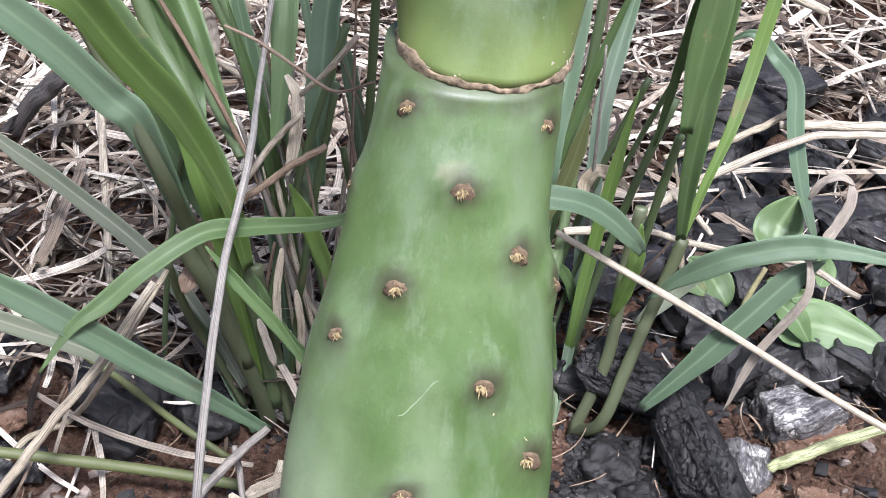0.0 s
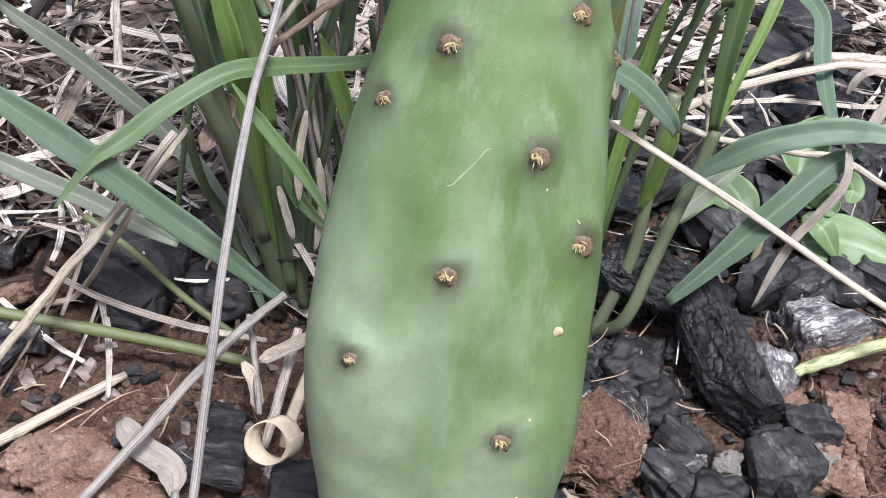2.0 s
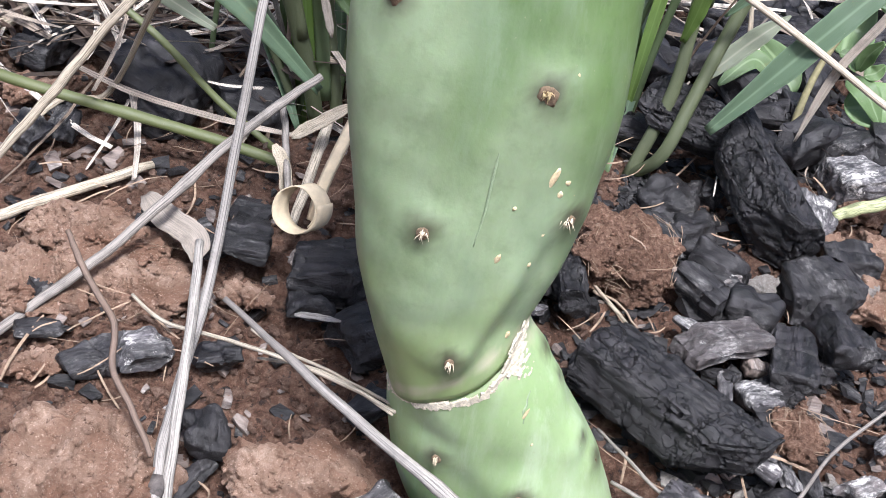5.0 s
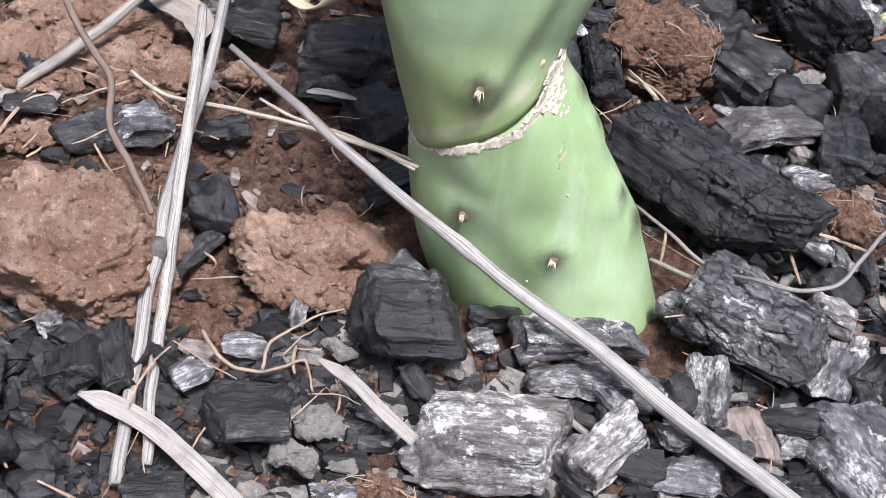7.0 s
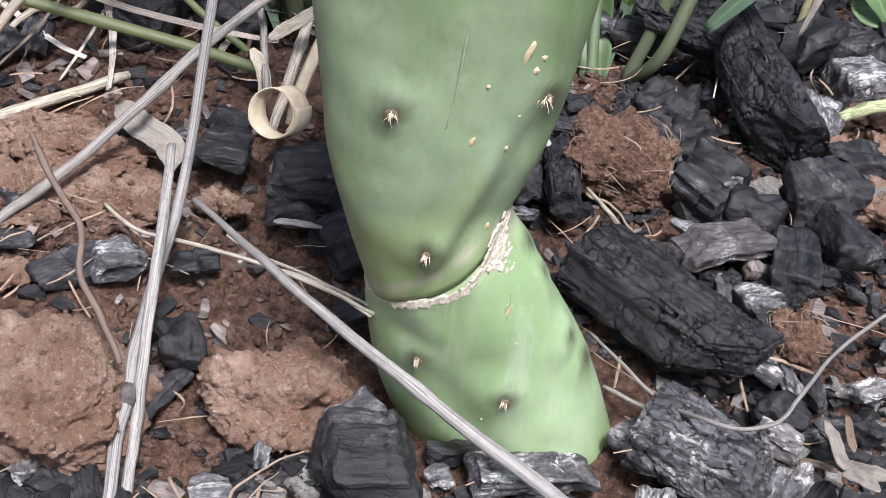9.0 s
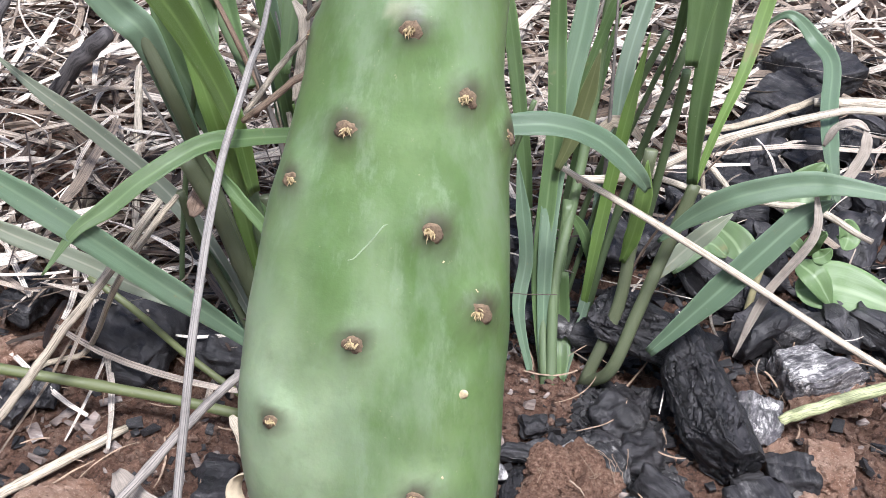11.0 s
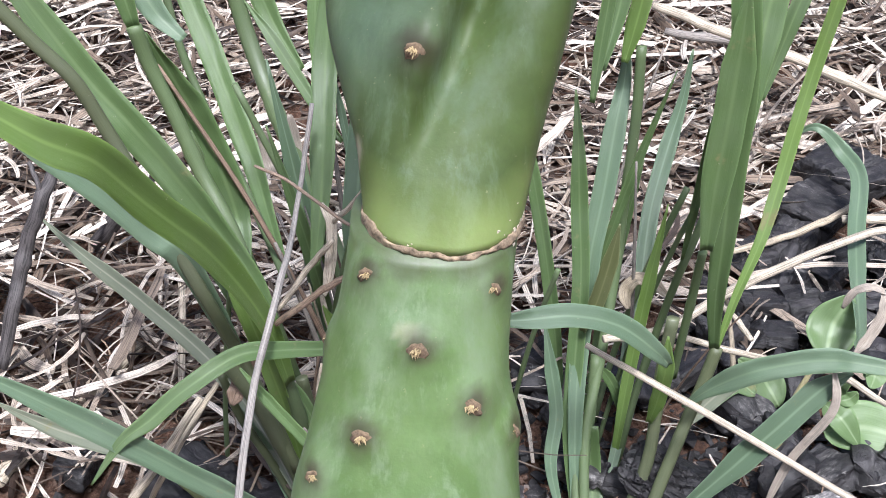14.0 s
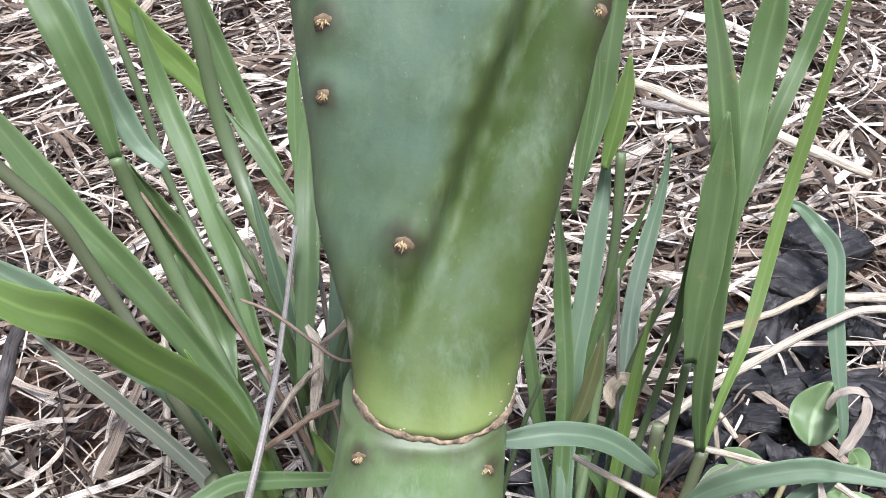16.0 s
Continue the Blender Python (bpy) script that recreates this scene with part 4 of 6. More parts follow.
# the skin swells a little under each areole and is stained olive brown around it
for ob, pad in ((low_pad, LOW), (main_pad, MAIN), (top_pad, TOP)):
    browning = ob.data.attributes.new("browning", "FLOAT", "POINT")
    seam = ob.data.attributes.new("seam", "FLOAT", "POINT")
    pale_tone = ob.data.attributes.new("pale_tone", "FLOAT", "POINT")
    lichen = ob.data.attributes.new("lichen", "FLOAT", "POINT")
    for i, v in enumerate(ob.data.vertices):
        p = v.co + cactus.location
        s, lift = 0.0, 0.0
        for q, size in SPOTS:
            d2 = (p - q).length_squared
            if d2 < 0.0006:
                n = 1 + 0.5 * noise.noise(p * 220)
                s = max(s, math.exp(-d2 / (2.3 * size * n) ** 2))
                lift = max(lift, 0.0028 * math.exp(-d2 / 0.0085 ** 2))
        # the main pad also turns darker brown towards its upper rim
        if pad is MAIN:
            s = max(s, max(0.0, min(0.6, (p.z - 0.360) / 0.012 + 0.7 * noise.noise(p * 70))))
        browning.data[i].value = s
        # low on the main pad this yellow-green also paints light into the shade
        seam.data[i].value = max(0.0, 1 - (p.z - 0.365 - 0.01 * noise.noise(p * 60)) / 0.03) if pad is TOP else max(0.0, min(1.0, (0.125 - p.z) / 0.055 + 0.5 * noise.noise(p * 50))) if pad is MAIN else 0.0
        if pad is TOP:
            # the young pad is paler and bluer left of its fold
            haze = max(0.0, min(1.0, (0.033 + (p.z - 0.425) * 0.34 - p.x + 0.006 * noise.noise(p * 70)) / 0.012)) * max(0.0, min(1.0, (p.z - 0.385) / 0.04)) * (0.75 + 0.5 * noise.noise(p * 45))
        else:
            # main pad: bloom on the left, plus light painted into its shaded lower part
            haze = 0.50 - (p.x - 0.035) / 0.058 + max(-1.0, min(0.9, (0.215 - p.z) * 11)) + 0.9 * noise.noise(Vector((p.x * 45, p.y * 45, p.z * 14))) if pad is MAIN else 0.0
        pale_tone.data[i].value = max(0.0, min(1.0, haze))
        level = 0.061 + 0.04 * (p.x - 0.014) / 0.048
        near = abs(p.z - level + 0.004) / (1.0 + 1.6 * max(0.0, min(1.0, (p.x - 0.048) / 0.01))) if pad is LOW else abs(p.z - level) if pad is MAIN else 1.0
        lichen.data[i].value = max(0.0, 0.8 - near / 0.006 + 0.7 * noise.noise(p * 160)) if p.y < 0.30 else 0.0
        if pad is TOP:
            lichen.data[i].value = max(0.0, 0.75 - ((p.x - 0.0075) / 0.0045) ** 2 - ((p.z - 0.391) / 0.008) ** 2 + 1.3 * noise.noise(p * 190))
        elif pad is MAIN:
            lichen.data[i].value = max(lichen.data[i].value, 0.42 * max(0.0, min(1.0, 1.6 * (1 - ((p.x - 0.0295) / 0.0048) ** 2 - ((p.z - 0.345) / 0.0042) ** 2))) if p.y < 0.34 else 0.0)
        v.co += v.normal * lift

# grass tufts; their leaves and stems are given in world metres and moved under the tuft's base


def tuft(name, label, place):
    ob = tagged(new(name), label, "grass", "grass tufts behind the cactus")
    ob.location = place
    return ob


tuft_a = tuft("grass_tuft", "dense tuft of green grass with dry sheaths at its base", (-0.04, 0.5, 0.015))
tuft_b = tuft("grass_tuft", "upright green grass tuft with cut and broken stems", (0.09, 0.59, 0.015))
tuft_c = tuft("grass_tuft", "tall jointed grass stalk with arching leaves", (0.13, 0.565, 0.015))


def fill_tuft(owner, place, count, spread_x, lean, seed, dry):
    """More stems and leaves out of the tuft's crown, some of them withered."""
    rnd = random.Random(seed)
    for k in range(count):
        x, y = place[0] + rnd.gauss(0, spread_x), place[1] + rnd.gauss(0.01, 0.016)
        tall, ax_, ay = rnd.uniform(0.10, 0.30), rnd.gauss(lean, 0.20), rnd.gauss(0.12, 0.12)
        pts = [Vector((x, y, 0.012)) + Vector((ax_ * h * (0.5 + 0.5 * h / tall), ay * h, h)) for h in (0, tall * 0.35, tall * 0.7, tall)]
        if rnd.random() < dry:
            bm = bmesh.new()
            thick = rnd.uniform(0.0009, 0.0026)
            uv = bm.loops.layers.uv.new("uv")
            add_tube(bm, spline(pts, 6), lambda s: thick * (1 - 0.6 * s), 6, uv, 0.5)
            part("dry_stem", bm, STRAW[rnd.choice(("pale", "grey", "brown"))], owner, "thin withered stem")
        elif rnd.random() < 0.4:
            stem(owner, "stalk", rnd.uniform(0.003, 0.005), *pts)
        else:
            blade(owner, rnd.choice(("green", "green", "bright", "pale")), rnd.uniform(0.006, 0.011), *pts[::-1])


fill_tuft(tuft_a, (-0.045, 0.535), 40, 0.030, -0.12, 5, 0.72)
fill_tuft(tuft_b, (0.088, 0.61), 12, 0.032, 0.08, 6, 0.6)
blade(tuft_a, "bright", 0.0175, (-0.141, 0.360, 0.400), (-0.140, 0.375, 0.386), (-0.121, 0.387, 0.364), (-0.110, 0.405, 0.344), (-0.102, 0.430, 0.306), (-0.093, 0.455, 0.270), (-0.086, 0.475, 0.233), (-0.078, 0.490, 0.192), (-0.073, 0.497, 0.150), face=(0.5, -0.5, 0.6))
blade(tuft_a, "pale", 0.0160, (-0.204, 0.470, 0.329), (-0.193, 0.473, 0.317), (-0.172, 0.478, 0.297), (-0.151, 0.482, 0.276), (-0.131, 0.486, 0.251), (-0.119, 0.488, 0.237), (-0.108, 0.495, 0.195), (-0.098, 0.500, 0.156))
stem(tuft_a, "purple", 0.0069, (-0.207, 0.500, 0.373), (-0.181, 0.500, 0.343), (-0.165, 0.500, 0.325), (-0.154, 0.500, 0.301), (-0.135, 0.495, 0.264), (-0.121, 0.490, 0.235), (-0.110, 0.490, 0.207), (-0.100, 0.495, 0.171), (-0.088, 0.500, 0.126), (-0.075, 0.500, 0.079))
blade(tuft_a, "green", 0.0176, (-0.228, 0.540, 0.397), (-0.211, 0.535, 0.365), (-0.188, 0.530, 0.332), (-0.170, 0.525, 0.309), (-0.151, 0.520, 0.290), (-0.127, 0.515, 0.262), (-0.108, 0.512, 0.234), (-0.091, 0.508, 0.210), (-0.080, 0.500, 0.189))
blade(tuft_a, "green", 0.0179, (-0.206, 0.580, 0.451), (-0.188, 0.570, 0.414), (-0.174, 0.560, 0.391), (-0.163, 0.555, 0.362), (-0.154, 0.550, 0.329))
blade(tuft_a, "pale", 0.0149, (-0.202, 0.600, 0.447), (-0.184, 0.590, 0.409), (-0.173, 0.580, 0.381), (-0.162, 0.575, 0.347), (-0.150, 0.570, 0.327), (-0.135, 0.565, 0.316))
stem(tuft_a, "stalk", 0.0078, (-0.154, 0.550, 0.329), (-0.149, 0.550, 0.308), (-0.137, 0.545, 0.282), (-0.123, 0.535, 0.255), (-0.104, 0.520, 0.231), (-0.092, 0.510, 0.206), (-0.082, 0.500, 0.184))
blade(tuft_a, "green", 0.0190, (-0.151, 0.555, 0.323), (-0.141, 0.560, 0.293), (-0.131, 0.560, 0.269), (-0.120, 0.555, 0.243), (-0.112, 0.550, 0.217), (-0.103, 0.530, 0.203))
stem(tuft_a, "stalk", 0.0047, (-0.209, 0.680, 0.373), (-0.191, 0.660, 0.335), (-0.179, 0.650, 0.301), (-0.169, 0.640, 0.267), (-0.152, 0.625, 0.237), (-0.127, 0.600, 0.210), (-0.105, 0.570, 0.197), (-0.085, 0.540, 0.188))
blade(tuft_a, "green", 0.0144, (-0.202, 0.700, 0.365), (-0.190, 0.690, 0.324), (-0.179, 0.680, 0.292), (-0.160, 0.660, 0.262), (-0.143, 0.640, 0.236), (-0.126, 0.620, 0.210), (-0.109, 0.590, 0.193), (-0.088, 0.550, 0.183))
stem(tuft_a, "stalk", 0.0103, (-0.175, 0.720, 0.366), (-0.164, 0.710, 0.327), (-0.154, 0.700, 0.273), (-0.136, 0.680, 0.235), (-0.114, 0.650, 0.211), (-0.093, 0.620, 0.197), (-0.073, 0.590, 0.184), (-0.055, 0.560, 0.169), (-0.049, 0.540, 0.149))
blade(tuft_a, "bright", 0.0176, (-0.230, 0.690, 0.378), (-0.211, 0.690, 0.355), (-0.190, 0.695, 0.325), (-0.170, 0.700, 0.298), (-0.153, 0.700, 0.274))
blade(tuft_a, "green", 0.0147, (-0.186, 0.740, 0.360), (-0.174, 0.740, 0.328), (-0.159, 0.735, 0.288), (-0.138, 0.720, 0.249), (-0.116, 0.700, 0.229))
blade(tuft_a, "green", 0.0078, (-0.150, 0.700, 0.275), (-0.132, 0.690, 0.258), (-0.114, 0.680, 0.237), (-0.097, 0.670, 0.218), (-0.081, 0.660, 0.203))
blade(tuft_a, "green", 0.0140, (-0.071, 0.640, 0.359), (-0.074, 0.630, 0.319), (-0.074, 0.610, 0.285), (-0.069, 0.580, 0.257), (-0.067, 0.560, 0.230), (-0.067, 0.540, 0.198))
blade(tuft_a, "pale", 0.0149, (-0.044, 0.600, 0.313), (-0.044, 0.590, 0.286), (-0.047, 0.575, 0.258), (-0.047, 0.560, 0.229), (-0.047, 0.550, 0.204), (-0.044, 0.540, 0.175))
blade(tuft_a, "pale", 0.0045, (-0.072, 0.620, 0.271), (-0.066, 0.610, 0.251), (-0.060, 0.600, 0.231), (-0.056, 0.590, 0.207))
blade(tuft_a, "green", 0.0103, (-0.130, 0.800, 0.266), (-0.128, 0.780, 0.229), (-0.124, 0.760, 0.191))
stem(tuft_a, "purple", 0.0091, (-0.106, 0.490, 0.171), (-0.092, 0.495, 0.135), (-0.082, 0.500, 0.097), (-0.071, 0.503, 0.059), (-0.065, 0.505, 0.031))
blade(tuft_a, "bright", 0.0099, (-0.113, 0.500, 0.251), (-0.102, 0.500, 0.222), (-0.093, 0.500, 0.191), (-0.084, 0.500, 0.154), (-0.078, 0.505, 0.109), (-0.072, 0.507, 0.063), (-0.065, 0.508, 0.037))
blade(tuft_a, "green", 0.0138, (-0.145, 0.560, 0.219), (-0.129, 0.550, 0.190), (-0.113, 0.540, 0.171), (-0.098, 0.530, 0.147))
stem(tuft_a, "stalk", 0.0078, (-0.083, 0.505, 0.165), (-0.075, 0.505, 0.133), (-0.068, 0.507, 0.089), (-0.062, 0.508, 0.042))
stem(tuft_a, "purple", 0.0069, (-0.074, 0.520, 0.133), (-0.068, 0.520, 0.094), (-0.060, 0.515, 0.058), (-0.054, 0.510, 0.028))
blade(tuft_a, "bright", 0.0084, (-0.052, 0.500, 0.204), (-0.044, 0.500, 0.185), (-0.036, 0.500, 0.162), (-0.029, 0.500, 0.141))
blade(tuft_a, "green", 0.0078, (-0.084, 0.515, 0.142), (-0.072, 0.510, 0.126), (-0.059, 0.505, 0.105), (-0.043, 0.500, 0.092))
blade(tuft_a, "pale", 0.0088, (-0.048, 0.620, 0.229), (-0.039, 0.610, 0.201), (-0.031, 0.600, 0.172), (-0.027, 0.590, 0.142))
stem(tuft_a, "purple", 0.0050, (-0.122, 0.520, 0.129), (-0.113, 0.520, 0.095), (-0.095, 0.515, 0.065), (-0.080, 0.510, 0.037))
blade(tuft_a, "pale", 0.0132, (-0.204, 0.405, 0.228), (-0.170, 0.415, 0.198), (-0.137, 0.425, 0.167), (-0.106, 0.435, 0.135), (-0.082, 0.445, 0.108), (-0.056, 0.460, 0.073))
blade(tuft_a, "grey", 0.0098, (-0.220, 0.450, 0.157), (-0.193, 0.455, 0.137), (-0.157, 0.465, 0.115), (-0.133, 0.472, 0.098), (-0.114, 0.474, 0.088))
blade(tuft_a, "green", 0.0094, (-0.150, 0.410, 0.149), (-0.137, 0.423, 0.167), (-0.124, 0.432, 0.176), (-0.108, 0.445, 0.188), (-0.085, 0.460, 0.200), (-0.061, 0.460, 0.207), (-0.026, 0.457, 0.217), (0.002, 0.455, 0.233))
blade(tuft_a, "grey", 0.0108, (-0.297, 0.660, 0.120), (-0.254, 0.630, 0.115), (-0.204, 0.600, 0.108), (-0.144, 0.565, 0.091), (-0.103, 0.530, 0.072), (-0.079, 0.505, 0.057))
blade(tuft_a, "green", 0.0060, (-0.081, 0.450, 0.201), (-0.065, 0.445, 0.184), (-0.048, 0.440, 0.168), (-0.032, 0.435, 0.148))
stem(tuft_a, "lying", 0.0060, (-0.225, 0.430, 0.066), (-0.196, 0.440, 0.055), (-0.142, 0.450, 0.043), (-0.106, 0.455, 0.036), (-0.071, 0.460, 0.027))
stem(tuft_a, "lying", 0.0041, (-0.172, 0.500, 0.077), (-0.147, 0.495, 0.063), (-0.115, 0.490, 0.038), (-0.082, 0.482, 0.021))
blade(tuft_a, "pale", 0.0075, (-0.119, 0.530, 0.096), (-0.095, 0.520, 0.058), (-0.074, 0.504, 0.022))
blade(tuft_b, "green", 0.0128, (0.091, 0.700, 0.412), (0.087, 0.690, 0.371), (0.085, 0.680, 0.342), (0.082, 0.670, 0.305), (0.075, 0.650, 0.272))
blade(tuft_b, "pale", 0.0133, (0.087, 0.700, 0.277), (0.088, 0.690, 0.248), (0.085, 0.670, 0.220), (0.082, 0.650, 0.187), (0.078, 0.630, 0.154), (0.077, 0.608, 0.112), (0.079, 0.576, 0.068), (0.086, 0.541, 0.012))
blade(tuft_b, "bright", 0.0112, (0.097, 0.690, 0.333), (0.095, 0.685, 0.309), (0.091, 0.680, 0.285), (0.087, 0.675, 0.265))
blade(tuft_b, "green", 0.0075, (0.079, 0.660, 0.358), (0.077, 0.650, 0.326), (0.074, 0.640, 0.293), (0.072, 0.630, 0.262))
blade(tuft_b, "green", 0.0104, (0.061, 0.660, 0.253), (0.065, 0.650, 0.224), (0.069, 0.640, 0.185), (0.074, 0.620, 0.144), (0.075, 0.597, 0.097), (0.076, 0.572, 0.057), (0.086, 0.542, 0.012))
stem(tuft_b, "stalk", 0.0063, (0.096, 0.680, 0.274), (0.097, 0.670, 0.229), (0.095, 0.660, 0.181), (0.094, 0.640, 0.138), (0.090, 0.606, 0.094), (0.086, 0.573, 0.059), (0.092, 0.533, 0.012))
blade(tuft_b, "lying", 0.0094, (0.094, 0.600, 0.203), (0.090, 0.600, 0.173), (0.085, 0.600, 0.146), (0.078, 0.600, 0.122))
blade(tuft_b, "pale", 0.0116, (0.130, 0.780, 0.224), (0.127, 0.770, 0.192), (0.120, 0.750, 0.163), (0.113, 0.720, 0.132), (0.111, 0.679, 0.102), (0.108, 0.638, 0.073), (0.107, 0.605, 0.040), (0.098, 0.545, 0.012))
blade(tuft_b, "pale", 0.0084, (0.055, 0.599, 0.127), (0.061, 0.589, 0.102), (0.067, 0.578, 0.073), (0.067, 0.558, 0.047), (0.081, 0.536, 0.012))
blade(tuft_b, "green", 0.0122, (0.087, 0.580, 0.064), (0.093, 0.565, 0.027), (0.097, 0.540, 0.012), cut=True)
stem(tuft_b, "purple", 0.0075, (0.129, 0.580, 0.156), (0.126, 0.574, 0.114), (0.124, 0.555, 0.065), (0.110, 0.540, 0.012))
blade(tuft_b, "bright", 0.0090, (0.126, 0.550, 0.167), (0.127, 0.550, 0.143), (0.125, 0.555, 0.114), (0.122, 0.560, 0.092))
stem(tuft_b, "stalk", 0.0057, (0.078, 0.614, 0.115), (0.077, 0.586, 0.068), (0.088, 0.534, 0.012))
stem(tuft_b, "stalk", 0.0072, (0.088, 0.608, 0.098), (0.087, 0.583, 0.060), (0.085, 0.558, 0.021), (0.092, 0.546, 0.012))
blade(tuft_b, "green", 0.0071, (0.089, 0.610, 0.089), (0.100, 0.610, 0.072), (0.107, 0.610, 0.049))
blade(tuft_b, "green", 0.0058, (0.091, 0.600, 0.041), (0.082, 0.595, 0.025), (0.069, 0.572, 0.020))
blade(tuft_c, "green", 0.0149, (0.123, 0.620, 0.432), (0.131, 0.610, 0.403), (0.139, 0.600, 0.370), (0.145, 0.590, 0.335), (0.148, 0.585, 0.299), (0.148, 0.580, 0.259), (0.149, 0.575, 0.218), (0.150, 0.575, 0.177), (0.154, 0.580, 0.137))
blade(tuft_c, "green", 0.0168, (0.143, 0.580, 0.360), (0.143, 0.575, 0.325), (0.142, 0.570, 0.291), (0.140, 0.565, 0.255), (0.140, 0.562, 0.218))
blade(tuft_c, "green", 0.0175, (0.169, 0.660, 0.422), (0.166, 0.650, 0.387), (0.162, 0.640, 0.354), (0.158, 0.625, 0.326), (0.155, 0.610, 0.297), (0.154, 0.600, 0.267))
blade(tuft_c, "green", 0.0096, (0.213, 0.700, 0.403), (0.198, 0.690, 0.371), (0.190, 0.680, 0.346), (0.178, 0.660, 0.319), (0.170, 0.650, 0.291), (0.163, 0.640, 0.267))
blade(tuft_c, "bright", 0.0078, (0.205, 0.660, 0.403), (0.202, 0.660, 0.366), (0.197, 0.655, 0.329), (0.191, 0.650, 0.292), (0.185, 0.640, 0.257), (0.179, 0.625, 0.221), (0.173, 0.610, 0.195), (0.163, 0.595, 0.164), (0.156, 0.585, 0.133))
stem(tuft_c, "purple", 0.0075, (0.156, 0.582, 0.136), (0.150, 0.573, 0.113), (0.142, 0.560, 0.090), (0.134, 0.545, 0.066), (0.124, 0.529, 0.037), (0.110, 0.543, 0.012))
stem(tuft_c, "stalk", 0.0052, (0.139, 0.570, 0.211), (0.138, 0.580, 0.176), (0.136, 0.585, 0.141), (0.134, 0.590, 0.103))
blade(tuft_c, "green", 0.0049, (0.141, 0.590, 0.312), (0.136, 0.590, 0.269), (0.133, 0.590, 0.227), (0.130, 0.590, 0.190))
blade(tuft_c, "pale", 0.0130, (0.224, 0.930, 0.077), (0.242, 0.920, 0.093), (0.264, 0.910, 0.078), (0.274, 0.880, 0.074), (0.268, 0.820, 0.067), (0.262, 0.750, 0.069), (0.253, 0.670, 0.088), (0.243, 0.630, 0.108))
blade(tuft_b, "pale", 0.0128, (0.029, 0.500, 0.204), (0.051, 0.510, 0.201), (0.076, 0.520, 0.199), (0.100, 0.530, 0.187), (0.120, 0.535, 0.168), (0.128, 0.540, 0.155))
blade(tuft_c, "pale", 0.0132, (0.139, 0.553, 0.114), (0.152, 0.548, 0.134), (0.170, 0.542, 0.154), (0.192, 0.540, 0.166), (0.210, 0.539, 0.172), (0.228, 0.535, 0.175), (0.264, 0.530, 0.175))
blade(tuft_c, "pale", 0.0145, (0.224, 0.545, 0.160), (0.209, 0.540, 0.150), (0.188, 0.530, 0.126), (0.165, 0.522, 0.096), (0.142, 0.517, 0.064))
blade(tuft_c, "grey", 0.0114, (0.186, 0.620, 0.095), (0.164, 0.610, 0.075), (0.144, 0.600, 0.053))

# the broad-leaved weed
weed = tagged(new("broadleaf_weed"), "small light green broad-leaved weed growing in the soil", "weed")
weed.location = (0.205, 0.60, 0.015)


def weed_leaf(owner, width, base, mid, tip):
    """An oval leaf with a sunken midrib and a wavy rim."""
    bm = bmesh.new()
    uv = bm.loops.layers.uv.new("uv")
    pts = spline((base, mid, tip), 9)
    n, rows = len(pts), []
    for i, p in enumerate(pts):
        s = i / (n - 1)
        tan = (pts[min(i + 1, n - 1)] - pts[max(i - 1, 0)]).normalized()
        side = tan.cross(Vector((0.05, -0.6, 0.8))).normalized()
        up = side.cross(tan)
        w = width * 0.5 * (math.sin(math.pi * (0.04 + 0.95 * s ** 0.85)) ** 0.75) + 0.0006
        rows.append([bm.verts.new(p + side * (w * u) + up * (0.16 * w * abs(u) + 0.07 * width * noise.noise((s * 5, u * 2, base[0] * 60)))) for u in (k / 5 - 1 for k in range(11))])
    for i in range(n - 1):
        for k in range(10):
            f = bm.faces.new((rows[i][k], rows[i][k + 1], rows[i + 1][k + 1], rows[i + 1][k]))
            for lp, (a, b) in zip(f.loops, ((k, i), (k + 1, i), (k + 1, i + 1), (k, i + 1))):
                lp[uv].uv = (a / 10, b / (n - 1))
    bm.normal_update()
    bmesh.ops.solidify(bm, geom=bm.faces[:], thickness=0.0003)
    return part("leaf", bm, LEAF["weed"], owner, "light green oval leaf")


stalk_bm = bmesh.new()
add_tube(stalk_bm, spline(((0.205, 0.60, 0.012), (0.207, 0.612, 0.04), (0.212, 0.622, 0.065), (0.220, 0.63, 0.085)), 8), lambda s: 0.0028 * (1 - 0.4 * s), 9)
part("weed_stalk", stalk_bm, PETIOLE, weed, "brownish green stalk")

# the curled strip of dry leaf
CURL_X, CURL_Z = -0.0445, 0.055
curl_bm = bmesh.new()
rows = []
for i in range(41):
    a = math.radians(-40 + i * 10.5)
    r = 0.0096 + 0.0010 * i / 40
    c = Vector((CURL_X + r * math.cos(a), 0.383 + 0.35 * r * math.sin(a), CURL_Z + 1.05 * r * math.sin(a)))
    rows.append([curl_bm.verts.new(c + Vector((0.0030 * u, 0.0034 * u, -0.0006 * u + 0.0010 * noise.noise((i * 0.2, u, 0))))) for u in (-1, -0.3, 0.3, 1)])
for i in range(40):
    for k in range(3):
        curl_bm.faces.new((rows[i][k], rows[i][k + 1], rows[i + 1][k + 1], rows[i + 1][k]))
curl_bm.normal_update()
bmesh.ops.solidify(curl_bm, geom=curl_bm.faces[:], thickness=0.0005)
add_tube(curl_bm, spline(((-0.040, 0.388, 0.046), (-0.038, 0.395, 0.062), (-0.031, 0.41, 0.085), (-0.027, 0.425, 0.095)), 6), lambda s: 0.0030, 6, None, 0.3)
tagged(link("curled_dry_leaf", curl_bm, plain("curl_skin", (0.66, 0.55, 0.38), 0.6, 150, 0.18)), "cream dry grass leaf curled into a ring", "dry leaf")


